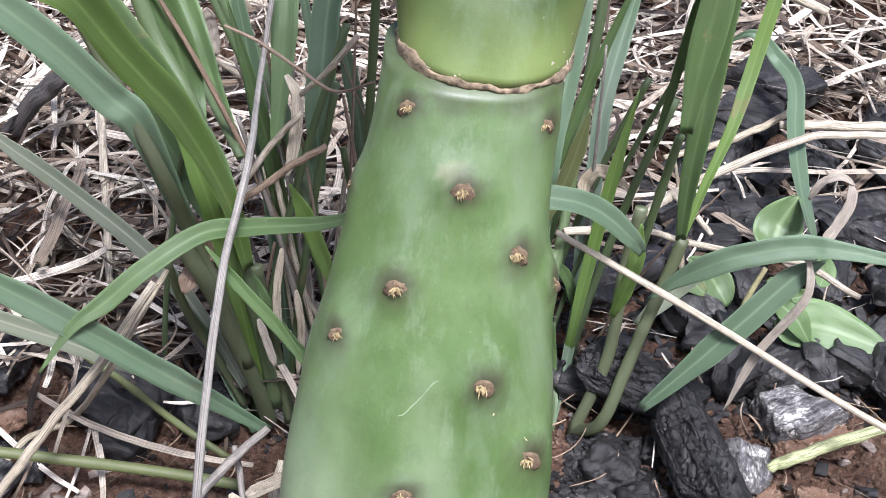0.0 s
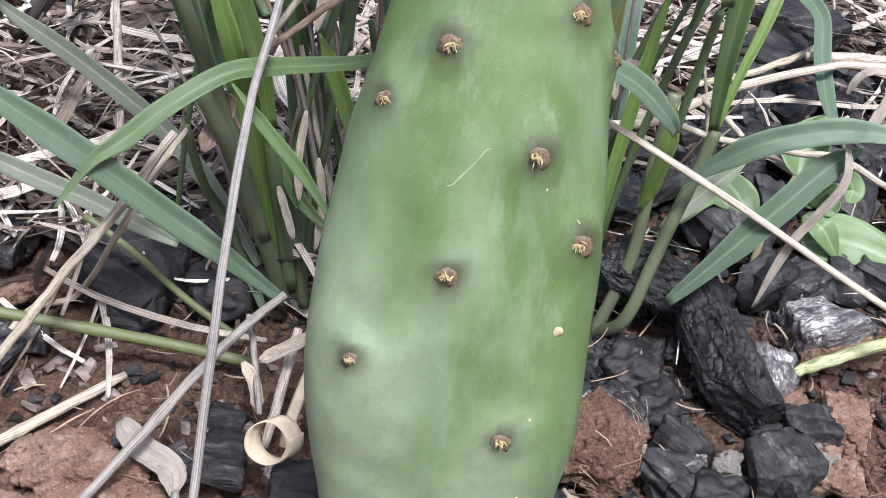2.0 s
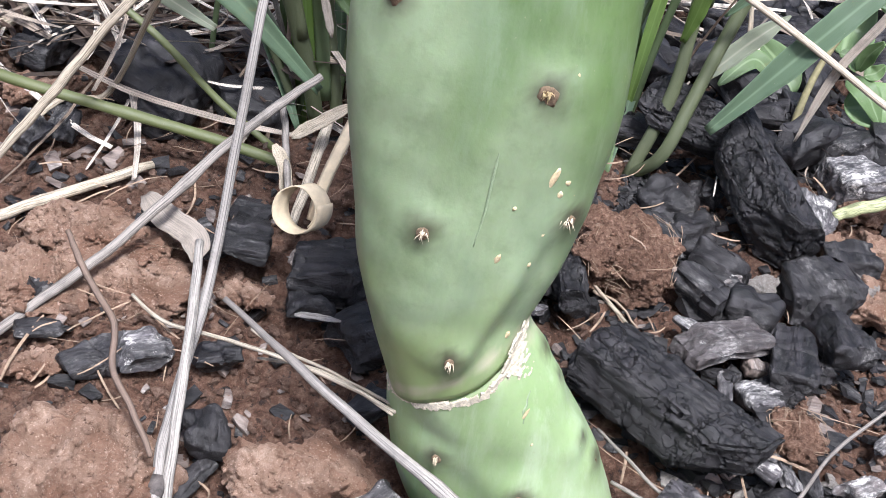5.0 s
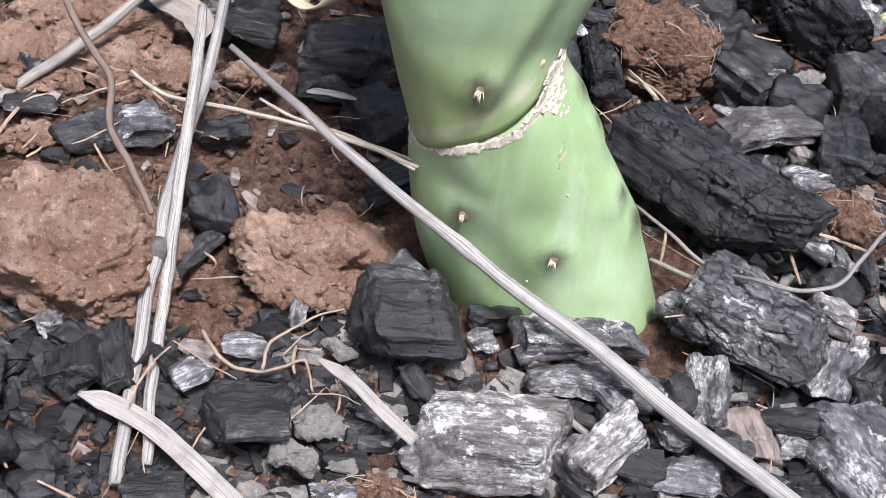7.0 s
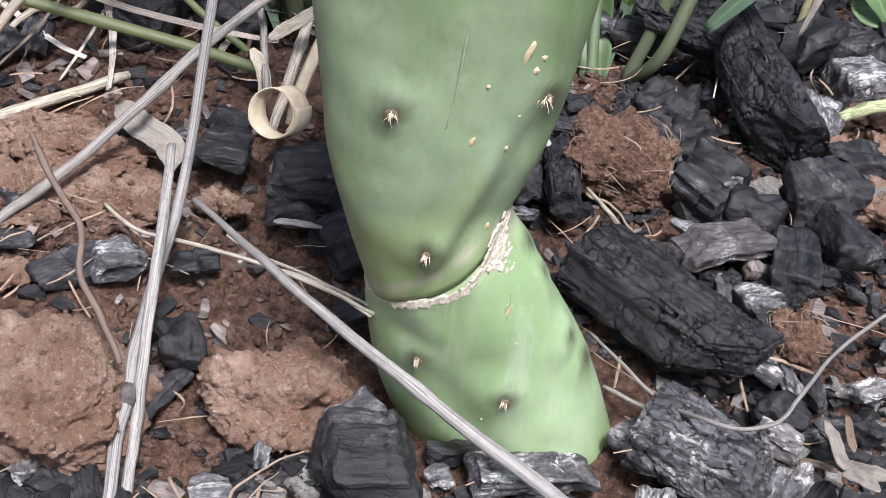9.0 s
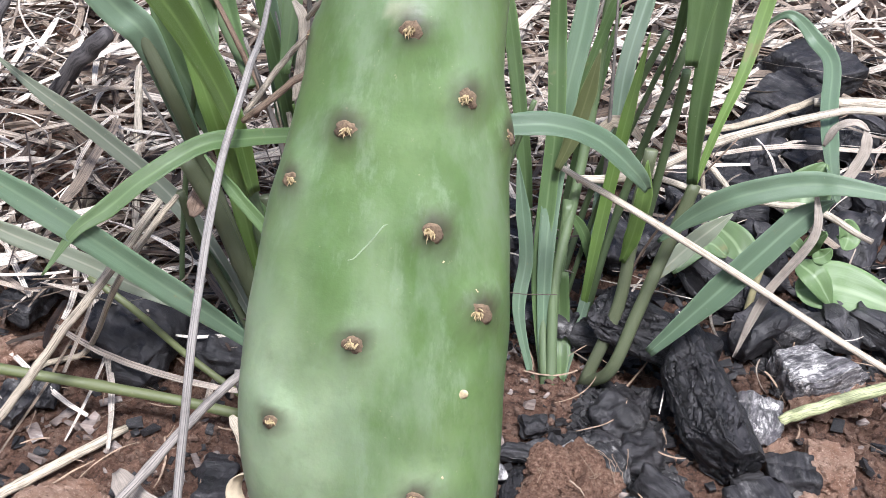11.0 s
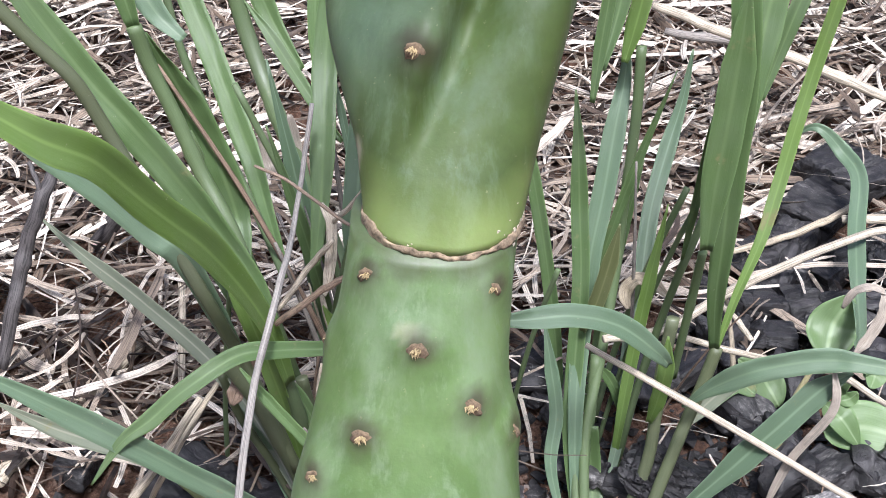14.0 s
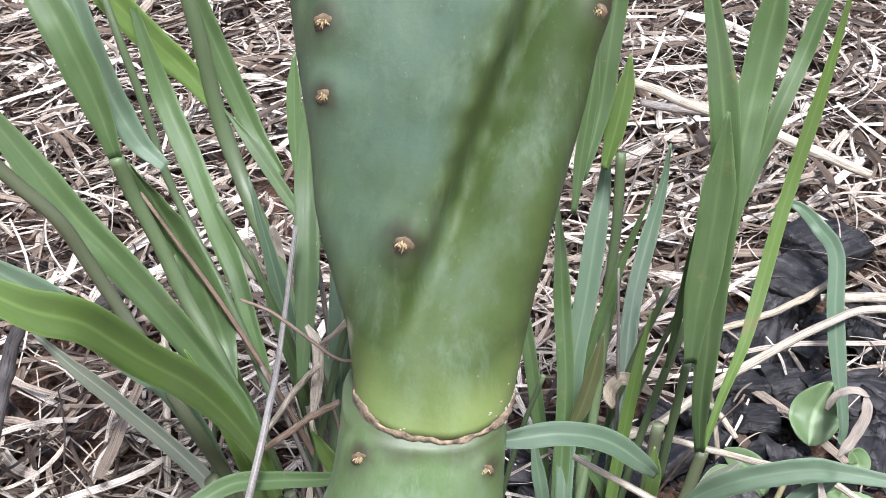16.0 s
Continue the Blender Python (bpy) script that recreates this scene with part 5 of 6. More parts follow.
def dry_leaf(look_name, width, *points):
    """A withered strip of leaf, creased along the middle."""
    bm = bmesh.new()
    uv = bm.loops.layers.uv.new("uv")
    pts = spline(points, 8)
    n, ph, rows = len(pts), random.random() * 30, []
    for i, p in enumerate(pts):
        s = i / (n - 1)
        p = p + Vector((0, 0, 0.0035)) if look_name == "wide" else p
        tan = (pts[min(i + 1, n - 1)] - pts[max(i - 1, 0)]).normalized()
        side = tan.cross(Vector((0.1, -0.5, 0.85))).normalized()
        up = side.cross(tan)
        w = width * 0.5 * (min(1, 0.2 + s * 4.5) if look_name == "wide" else min(1, 0.35 + s * 4, 0.25 + (1 - s) * 4)) * (1 + (0.05 if look_name == "wide" else 0.14) * noise.noise((s * 8 + ph, 0, 0)))
        rows.append([bm.verts.new(p + side * (w * u) + up * (0.35 * w * abs(u) + (0.05 if look_name == "wide" else 0.15) * width * noise.noise((s * 9 + ph, u, 3)))) for u in (k / 4 - 1 for k in range(9))])
    for i in range(n - 1):
        for k in range(8):
            f = bm.faces.new((rows[i][k], rows[i][k + 1], rows[i + 1][k + 1], rows[i + 1][k]))
            for lp, (a, b) in zip(f.loops, ((k, i), (k + 1, i), (k + 1, i + 1), (k, i + 1))):
                lp[uv].uv = (a / 8, b / (n - 1) * 3)
    bm.normal_update()
    bmesh.ops.solidify(bm, geom=bm.faces[:], thickness=0.0005)
    kind, words = {"wide": ("leaf", "pale grey strip of dry leaf lying on the ground"), "folded": ("dull", "folded pale dry grass leaf"), "seed": ("bleached", "whitish dry seed husk on the charcoal"),
                   "curl": ("pale", "crumpled pale dry leaf hanging on a stalk"), "brown": ("brown", "brown withered sheath of grass"), "pale": ("pale", "pale curved strip of dry leaf")}[look_name]
    return tagged(link("dry_leaf", bm, STRAW[kind]), words, "dry leaf", "dry leaves on the ground")


def root(look_name, width, *points):
    bm = bmesh.new()
    uv = bm.loops.layers.uv.new("uv")
    pts = spline(points, 6)
    ph = random.random() * 30
    for i, p in enumerate(pts):
        p += noise.noise_vector(Vector((i * 0.4 + ph, 0, 0))) * width * 0.7
    add_tube(bm, pts, lambda s: width * 0.5 * (1 - 0.5 * s), 7, uv)
    return tagged(link("dry_root", bm, STRAW[look_name]), "thin crooked dry root on the soil", "root", "dry roots on the soil")


weed_leaf(weed, 0.0219, (0.210, 0.655, 0.030), (0.198, 0.665, 0.044), (0.180, 0.665, 0.059))
weed_leaf(weed, 0.0126, (0.193, 0.650, 0.043), (0.178, 0.650, 0.050), (0.159, 0.630, 0.038))
weed_leaf(weed, 0.0336, (0.240, 0.690, 0.047), (0.244, 0.710, 0.059), (0.254, 0.720, 0.079))
weed_leaf(weed, 0.0329, (0.234, 0.620, 0.045), (0.264, 0.630, 0.043), (0.311, 0.620, 0.036))
weed_leaf(weed, 0.0162, (0.233, 0.630, 0.059), (0.244, 0.620, 0.056), (0.256, 0.615, 0.041))
weed_leaf(weed, 0.0094, (0.237, 0.630, 0.065), (0.238, 0.625, 0.078), (0.243, 0.620, 0.090))
weed_leaf(weed, 0.0080, (0.236, 0.630, 0.065), (0.228, 0.630, 0.073), (0.223, 0.630, 0.074))
weed_leaf(weed, 0.0088, (0.241, 0.630, 0.063), (0.247, 0.630, 0.066), (0.251, 0.630, 0.072))
weed_leaf(weed, 0.0151, (0.260, 0.660, 0.074), (0.266, 0.660, 0.063), (0.263, 0.650, 0.059))

# dry leaves and roots
dry_leaf("wide", 0.0064, (-0.071, 0.188, -0.011), (-0.059, 0.186, -0.011), (-0.044, 0.181, -0.012), (-0.028, 0.172, -0.014), (-0.008, 0.159, -0.016))
dry_leaf("folded", 0.0128, (-0.125, 0.405, 0.029), (-0.110, 0.389, 0.030), (-0.093, 0.380, 0.028), (-0.088, 0.366, 0.025))
dry_leaf("seed", 0.0026, (-0.036, 0.345, 0.025), (-0.028, 0.344, 0.027), (-0.015, 0.347, 0.025))
dry_leaf("folded", 0.0046, (0.213, 0.540, 0.166), (0.215, 0.530, 0.145), (0.198, 0.525, 0.109), (0.188, 0.520, 0.067))
dry_leaf("wide", 0.0041, (0.002, 0.210, 0.005), (0.015, 0.205, 0.003), (0.026, 0.199, -0.001), (0.039, 0.193, -0.006))
dry_leaf("pale", 0.0065, (-0.033, 0.420, 0.091), (-0.049, 0.420, 0.077), (-0.060, 0.420, 0.068))
dry_leaf("pale", 0.0062, (-0.070, 0.430, 0.056), (-0.063, 0.425, 0.047), (-0.060, 0.420, 0.033))
dry_leaf("folded", 0.0036, (0.176, 0.232, 0.005), (0.184, 0.223, 0.005), (0.194, 0.221, 0.003))
dry_leaf("folded", 0.0058, (0.198, 0.300, 0.015), (0.199, 0.285, 0.018), (0.199, 0.270, 0.023), (0.205, 0.262, 0.028), (0.215, 0.255, 0.035))
dry_leaf("brown", 0.0034, (0.207, 0.305, 0.015), (0.205, 0.290, 0.019), (0.205, 0.280, 0.020))
dry_leaf("folded", 0.0048, (0.197, 0.262, 0.026), (0.202, 0.257, 0.029), (0.207, 0.250, 0.032))
dry_leaf("brown", 0.0027, (0.189, 0.285, 0.005), (0.195, 0.280, 0.010), (0.201, 0.276, 0.012))
root("root", 0.0016, (-0.039, 0.216, 0.004), (-0.027, 0.204, 0.004), (-0.014, 0.206, 0.002), (-0.002, 0.209, 0.007), (0.003, 0.204, -0.000))
root("root", 0.0014, (-0.015, 0.206, 0.002), (-0.015, 0.213, 0.007), (-0.008, 0.225, 0.008), (0.005, 0.238, 0.008))
root("root", 0.0007, (-0.010, 0.212, 0.005), (-0.006, 0.219, 0.007), (-0.002, 0.227, 0.006))
root("root", 0.0011, (0.107, 0.430, 0.046), (0.112, 0.425, 0.047), (0.115, 0.420, 0.047))
root("root", 0.0008, (0.093, 0.398, 0.036), (0.100, 0.387, 0.036), (0.111, 0.381, 0.028))
root("root", 0.0006, (0.003, 0.201, 0.001), (0.012, 0.202, 0.002), (0.019, 0.201, 0.001))
root("root", 0.0017, (0.094, 0.403, 0.029), (0.107, 0.395, 0.030), (0.116, 0.386, 0.026))
root("root", 0.0016, (0.162, 0.501, 0.030), (0.171, 0.503, 0.032), (0.177, 0.502, 0.030))
dry_leaf("folded", 0.0042, (-0.069, 0.500, 0.114), (-0.064, 0.497, 0.101), (-0.059, 0.495, 0.085))
dry_leaf("pale", 0.0040, (-0.058, 0.510, 0.155), (-0.060, 0.505, 0.129), (-0.058, 0.500, 0.106))
dry_leaf("brown", 0.0060, (-0.084, 0.520, 0.126), (-0.079, 0.515, 0.103), (-0.070, 0.510, 0.076))
dry_leaf("folded", 0.0050, (-0.097, 0.540, 0.110), (-0.092, 0.535, 0.093), (-0.085, 0.530, 0.075))
dry_leaf("pale", 0.0040, (-0.051, 0.510, 0.128), (-0.047, 0.505, 0.105), (-0.048, 0.500, 0.076))

# charcoal pieces
charcoal("log", (0.131, 0.332, 0.026), (0.088, 0.037, 0.036), -38, 2, 11)
charcoal("dustlog", (0.152, 0.270, 0.012), (0.056, 0.041, 0.032), -25, 0, 12)
charcoal("dustlog", (0.126, 0.277, 0.008), (0.019, 0.023, 0.016), -34, 0, 13)
charcoal("block", (0.028, 0.236, 0.009), (0.037, 0.032, 0.027), 19, 0, 14)
charcoal("ashy", (0.017, 0.258, 0.007), (0.030, 0.014, 0.010), 50, 0, 15)
charcoal("ashend", (0.062, 0.204, -0.004), (0.055, 0.034, 0.018), 8, 0, 16)
charcoal("ashy", (0.090, 0.253, 0.003), (0.050, 0.017, 0.012), 19, 0, 17)
charcoal("ashy", (0.100, 0.238, -0.001), (0.056, 0.015, 0.009), 8, 0, 18)
charcoal("ashy", (0.135, 0.242, 0.000), (0.028, 0.017, 0.011), -91, 0, 19)
charcoal("brown", (0.149, 0.229, -0.003), (0.025, 0.018, 0.007), -74, 0, 20)
charcoal("block", (-0.017, 0.191, -0.007), (0.028, 0.027, 0.017), 21, 0, 21)
charcoal("block", (-0.078, 0.199, -0.007), (0.021, 0.017, 0.013), -66, 0, 22)
charcoal("block", (-0.067, 0.206, -0.007), (0.033, 0.013, 0.007), -56, 0, 23)
charcoal("block", (-0.083, 0.212, -0.007), (0.014, 0.010, 0.005), -16, 0, 24)
charcoal("lump", (-0.055, 0.281, 0.008), (0.024, 0.021, 0.013), -71, 0, 25)
charcoal("slab", (-0.112, 0.307, 0.010), (0.028, 0.015, 0.009), 41, 0, 26)
charcoal("ashy", (-0.095, 0.317, 0.013), (0.022, 0.024, 0.012), 31, 0, 27)
charcoal("slab", (-0.064, 0.322, 0.012), (0.021, 0.017, 0.009), 27, 0, 28)
charcoal("block", (-0.002, 0.347, 0.019), (0.023, 0.032, 0.017), 48, 0, 29)
charcoal("slab", (0.007, 0.313, 0.011), (0.022, 0.014, 0.009), 51, 0, 30)
charcoal("log", (0.082, 0.419, 0.029), (0.071, 0.017, 0.016), -84, 0, 31)
charcoal("slab", (0.068, 0.420, 0.025), (0.054, 0.011, 0.011), -86, 0, 32)
charcoal("slab", (0.147, 0.424, 0.025), (0.031, 0.019, 0.018), -42, 0, 33)
charcoal("block", (0.157, 0.452, 0.025), (0.029, 0.018, 0.018), -35, 0, 34)
charcoal("lump", (0.171, 0.421, 0.024), (0.030, 0.023, 0.020), -13, 0, 35)
charcoal("dusty", (0.158, 0.387, 0.027), (0.050, 0.020, 0.014), 36, 0, 36)
charcoal("block", (0.190, 0.386, 0.022), (0.044, 0.021, 0.018), -98, 0, 37)
charcoal("block", (0.206, 0.444, 0.026), (0.031, 0.038, 0.022), -63, 0, 38)
charcoal("ashy", (0.180, 0.329, 0.013), (0.015, 0.026, 0.009), -38, 0, 39)
charcoal("lump", (0.183, 0.304, 0.010), (0.021, 0.016, 0.010), -10, 0, 40)
charcoal("ashy", (0.178, 0.263, 0.003), (0.034, 0.021, 0.009), -112, 0, 41)
charcoal("ashy", (0.186, 0.228, 0.001), (0.048, 0.034, 0.020), -62, 0, 42)
charcoal("ashy", (0.166, 0.229, -0.003), (0.014, 0.013, 0.007), 4, 0, 43)
charcoal("ashy", (0.130, 0.206, -0.007), (0.026, 0.016, 0.008), 1, 0, 44)
charcoal("ashend", (0.101, 0.209, -0.003), (0.037, 0.018, 0.014), 55, -8, 45)
charcoal("ashy", (0.093, 0.205, -0.007), (0.016, 0.017, 0.008), -39, 0, 46)
charcoal("ashy", (0.018, 0.174, -0.014), (0.016, 0.011, 0.006), 28, 0, 47)
charcoal("block", (-0.078, 0.166, -0.016), (0.020, 0.012, 0.005), -19, 0, 48)
charcoal("block", (-0.073, 0.156, -0.017), (0.012, 0.016, 0.006), 33, 0, 49)
charcoal("block", (-0.037, 0.162, -0.016), (0.019, 0.012, 0.006), 17, 0, 50)
charcoal("ashy", (-0.026, 0.223, -0.005), (0.015, 0.013, 0.005), 20, 0, 51)
charcoal("ashy", (-0.040, 0.208, -0.007), (0.014, 0.014, 0.006), 47, 0, 52)
charcoal("block", (0.056, 0.257, 0.002), (0.019, 0.010, 0.008), 19, 0, 53)
charcoal("ashy", (0.054, 0.246, -0.000), (0.011, 0.010, 0.006), 28, 0, 54)
charcoal("block", (0.091, 0.220, -0.005), (0.013, 0.009, 0.006), -13, 0, 55)
charcoal("slab", (0.153, 0.214, -0.007), (0.021, 0.008, 0.004), -19, 0, 56)
charcoal("block", (0.173, 0.212, -0.006), (0.018, 0.013, 0.007), 7, 0, 57)
charcoal("ashy", (0.025, 0.209, -0.007), (0.012, 0.009, 0.006), -22, 0, 58)
charcoal("brown", (0.176, 0.385, 0.018), (0.009, 0.014, 0.007), -81, 0, 59)
charcoal("ashy", (0.174, 0.363, 0.019), (0.020, 0.020, 0.012), 29, 0, 60)
charcoal("block", (-0.153, 0.346, 0.016), (0.014, 0.023, 0.009), 49, 0, 61)
charcoal("block", (-0.091, 0.390, 0.019), (0.014, 0.022, 0.009), 42, 0, 62)
charcoal("slab", (-0.140, 0.317, 0.011), (0.025, 0.009, 0.006), 18, 0, 63)
charcoal("slab", (-0.055, 0.259, 0.001), (0.027, 0.008, 0.003), -109, 0, 64)
charcoal("block", (-0.025, 0.379, 0.029), (0.039, 0.031, 0.026), -0, 0, 65)
charcoal("block", (-0.032, 0.362, 0.020), (0.020, 0.023, 0.013), 13, 0, 66)
charcoal("block", (-0.075, 0.408, 0.020), (0.022, 0.067, 0.008), 9, 0, 67)
charcoal("lump", (-0.144, 0.490, 0.027), (0.030, 0.039, 0.022), -2, 0, 68)
charcoal("slab", (-0.201, 0.448, 0.022), (0.028, 0.019, 0.010), 89, 0, 69)
charcoal("slab", (-0.188, 0.463, 0.022), (0.022, 0.018, 0.009), 93, 0, 70)
charcoal("log", (0.176, 0.507, 0.042), (0.090, 0.036, 0.038), -68, 10, 71)
charcoal("log", (0.146, 0.553, 0.049), (0.074, 0.036, 0.034), -24, 4, 72)
# two added black lumps stand in for the shade in the log's hollow
charcoal("lump", (0.132, 0.512, 0.020), (0.034, 0.030, 0.020), 40, 0, 125)
charcoal("lump", (0.145, 0.484, 0.020), (0.026, 0.024, 0.018), 10, 0, 126)
charcoal("block", (-0.108, 0.183, -0.008), (0.026, 0.020, 0.013), 24, 0, 127)
charcoal("lump", (-0.094, 0.162, -0.012), (0.022, 0.020, 0.013), -30, 0, 128)
charcoal("block", (-0.122, 0.160, -0.012), (0.024, 0.017, 0.012), 60, 0, 129)
charcoal("lump", (-0.118, 0.204, -0.004), (0.018, 0.016, 0.010), 15, 0, 130)
charcoal("slab", (0.128, 0.472, 0.023), (0.033, 0.022, 0.011), -60, 0, 73)
charcoal("ashy", (0.244, 0.566, 0.026), (0.049, 0.042, 0.022), -145, 0, 74)
charcoal("ashy", (0.204, 0.515, 0.025), (0.037, 0.037, 0.016), -96, 0, 75)
charcoal("block", (0.206, 0.463, 0.023), (0.017, 0.028, 0.013), 27, 0, 76)
charcoal("block", (0.225, 0.477, 0.026), (0.034, 0.025, 0.018), -84, 0, 77)
charcoal("block", (0.213, 0.410, 0.026), (0.046, 0.022, 0.022), -78, 0, 78)
charcoal("slab", (0.240, 0.602, 0.025), (0.048, 0.033, 0.021), 44, 0, 79)
charcoal("lump", (-0.153, 0.515, 0.033), (0.059, 0.060, 0.037), -31, 0, 80)
charcoal("lump", (-0.104, 0.512, 0.028), (0.043, 0.035, 0.022), -8, 0, 81)
charcoal("block", (-0.234, 0.534, 0.025), (0.030, 0.043, 0.016), -8, 0, 82)
charcoal("block", (0.261, 0.923, 0.019), (0.049, 0.086, 0.041), -32, 0, 83)
charcoal("block", (0.299, 0.885, 0.009), (0.029, 0.059, 0.021), -51, 0, 84)
charcoal("slab", (0.205, 0.834, 0.015), (0.045, 0.044, 0.028), 34, 0, 85)
charcoal("block", (0.242, 0.828, 0.012), (0.027, 0.036, 0.017), 30, 0, 86)
charcoal("block", (0.243, 0.771, 0.015), (0.022, 0.038, 0.014), -10, 0, 87)
charcoal("block", (0.204, 0.780, 0.018), (0.037, 0.039, 0.023), -1, 0, 88)
charcoal("block", (0.208, 0.735, 0.021), (0.035, 0.036, 0.022), -1, 0, 89)
charcoal("block", (0.327, 0.786, 0.017), (0.031, 0.077, 0.023), -53, 0, 90)
charcoal("block", (0.170, 0.799, 0.013), (0.024, 0.036, 0.015), 12, 0, 91)
charcoal("block", (0.142, 0.739, 0.017), (0.023, 0.028, 0.014), -28, 0, 92)
charcoal("block", (0.271, 0.952, 0.023), (0.064, 0.063, 0.053), 40, 0, 93)
charcoal("block", (0.233, 0.866, 0.013), (0.047, 0.037, 0.027), 66, 0, 94)
charcoal("block", (0.232, 0.785, 0.017), (0.029, 0.041, 0.021), 25, 0, 95)
charcoal("block", (0.264, 0.841, 0.011), (0.024, 0.056, 0.018), -32, 0, 96)
charcoal("block", (0.249, 0.749, 0.020), (0.031, 0.038, 0.023), 36, 0, 97)
charcoal("block", (0.201, 0.797, 0.013), (0.024, 0.037, 0.015), -30, 0, 98)
charcoal("block", (0.203, 0.739, 0.017), (0.022, 0.033, 0.014), -28, 0, 99)
charcoal("block", (0.055, 0.650, 0.020), (0.015, 0.032, 0.010), -37, 0, 100)
charcoal("block", (0.265, 0.787, 0.016), (0.032, 0.034, 0.020), 36, 0, 101)

# clods of soil and ash
clod("dry", (-0.098, 0.246, 0.004), (0.076, 0.074, 0.046), 102)
clod("dry", (-0.008, 0.264, 0.006), (0.064, 0.046, 0.034), 103, (0.021, -0.016, 0.008, 0.010, 0.020))
clod("fibrous", (0.108, 0.438, 0.027), (0.051, 0.057, 0.036), 104)
clod("fibrous", (0.188, 0.339, 0.017), (0.027, 0.032, 0.022), 105)
clod("dry", (0.243, 0.485, 0.025), (0.035, 0.044, 0.024), 106)
clod("dry", (-0.060, 0.358, 0.018), (0.026, 0.018, 0.013), 107)
clod("dry", (-0.140, 0.384, 0.018), (0.068, 0.050, 0.020), 108)
clod("dry", (0.250, 0.555, 0.023), (0.058, 0.046, 0.018), 109)
clod("dry", (-0.157, 0.344, 0.013), (0.060, 0.046, 0.019), 110)
clod("dry", (-0.136, 0.300, 0.008), (0.031, 0.019, 0.008), 111)
clod("dry", (-0.108, 0.360, 0.013), (0.052, 0.042, 0.017), 112)
clod("dry", (0.216, 0.498, 0.018), (0.046, 0.038, 0.016), 123)
clod("dry", (0.236, 0.452, 0.020), (0.040, 0.034, 0.022), 124)
clod("fibrous", (0.028, 0.178, -0.014), (0.029, 0.013, 0.005), 113)
clod("ash", (0.002, 0.184, -0.010), (0.016, 0.013, 0.008), 114)
clod("ash", (0.017, 0.184, -0.012), (0.014, 0.010, 0.005), 115)
clod("ash", (-0.004, 0.199, -0.009), (0.010, 0.013, 0.005), 116)
clod("ash", (0.007, 0.198, -0.009), (0.022, 0.014, 0.005), 117)
clod("ash", (-0.002, 0.169, -0.015), (0.020, 0.007, 0.003), 118)
clod("ash", (0.232, 0.460, 0.024), (0.018, 0.019, 0.013), 119)
clod("ash", (0.181, 0.444, 0.023), (0.017, 0.017, 0.012), 120)
clod("dry", (-0.027, 0.453, 0.022), (0.023, 0.028, 0.016), 121)
clod("dry", (-0.221, 0.489, 0.023), (0.042, 0.025, 0.012), 122)

# single dry stalks
dry_leaf("folded", 0.0062, (0.243, 0.600, 0.174), (0.244, 0.595, 0.163), (0.239, 0.590, 0.150), (0.232, 0.585, 0.139))
dry_leaf("folded", 0.0042, (0.223, 0.600, 0.160), (0.227, 0.600, 0.172), (0.236, 0.600, 0.177), (0.245, 0.600, 0.173))
dry_leaf("curl", 0.0056, (-0.061, 0.540, 0.240), (-0.055, 0.535, 0.232), (-0.054, 0.530, 0.219), (-0.055, 0.525, 0.206), (-0.057, 0.520, 0.194))
dry_leaf("brown", 0.0098, (-0.092, 0.500, 0.164), (-0.097, 0.500, 0.150), (-0.102, 0.495, 0.143), (-0.105, 0.490, 0.135))
reed("brown", 0.0042, (-0.075, 0.490, 0.197), (-0.059, 0.490, 0.212), (-0.047, 0.490, 0.224), (-0.033, 0.490, 0.235))
reed("brown", 0.0020, (-0.081, 0.500, 0.286), (-0.066, 0.500, 0.280), (-0.047, 0.490, 0.275), (-0.028, 0.480, 0.271), (-0.010, 0.470, 0.284))
reed("pale", 0.0037, (-0.024, 0.520, 0.277), (-0.039, 0.520, 0.255), (-0.052, 0.530, 0.236))
reed("pale", 0.0039, (-0.050, 0.520, 0.232), (-0.065, 0.520, 0.211), (-0.080, 0.510, 0.189))
dry_leaf("folded", 0.0102, (-0.132, 0.660, 0.205), (-0.130, 0.660, 0.191), (-0.126, 0.655, 0.177))
dry_leaf("folded", 0.0074, (-0.107, 0.640, 0.231), (-0.105, 0.640, 0.211), (-0.102, 0.635, 0.191), (-0.099, 0.630, 0.175))
reed("pale", 0.0037, (-0.071, 0.560, 0.163), (-0.065, 0.550, 0.149), (-0.055, 0.540, 0.116), (-0.044, 0.530, 0.081))
reed("pale", 0.0038, (-0.061, 0.550, 0.115), (-0.050, 0.540, 0.096), (-0.035, 0.530, 0.082))
reed("charred", 0.0110, (-0.260, 0.630, 0.185), (-0.265, 0.610, 0.168), (-0.275, 0.600, 0.141), (-0.280, 0.580, 0.112), (-0.288, 0.560, 0.073))
reed("charred", 0.0036, (-0.272, 0.620, 0.193), (-0.266, 0.615, 0.183), (-0.263, 0.610, 0.168))
reed("charred", 0.0159, (-0.251, 0.740, 0.102), (-0.274, 0.740, 0.078), (-0.309, 0.748, 0.034))
dry_leaf("curl", 0.0080, (0.128, 0.640, 0.125), (0.116, 0.635, 0.137), (0.107, 0.636, 0.138), (0.101, 0.634, 0.128), (0.104, 0.630, 0.119))
reed("bleached", 0.0049, (-0.071, 0.570, 0.282), (-0.073, 0.530, 0.234), (-0.065, 0.470, 0.234), (-0.069, 0.430, 0.200), (-0.070, 0.385, 0.143), (-0.071, 0.335, 0.048), (-0.068, 0.280, 0.026), (-0.064, 0.243, 0.012), (-0.059, 0.208, -0.008), (-0.049, 0.162, -0.016))
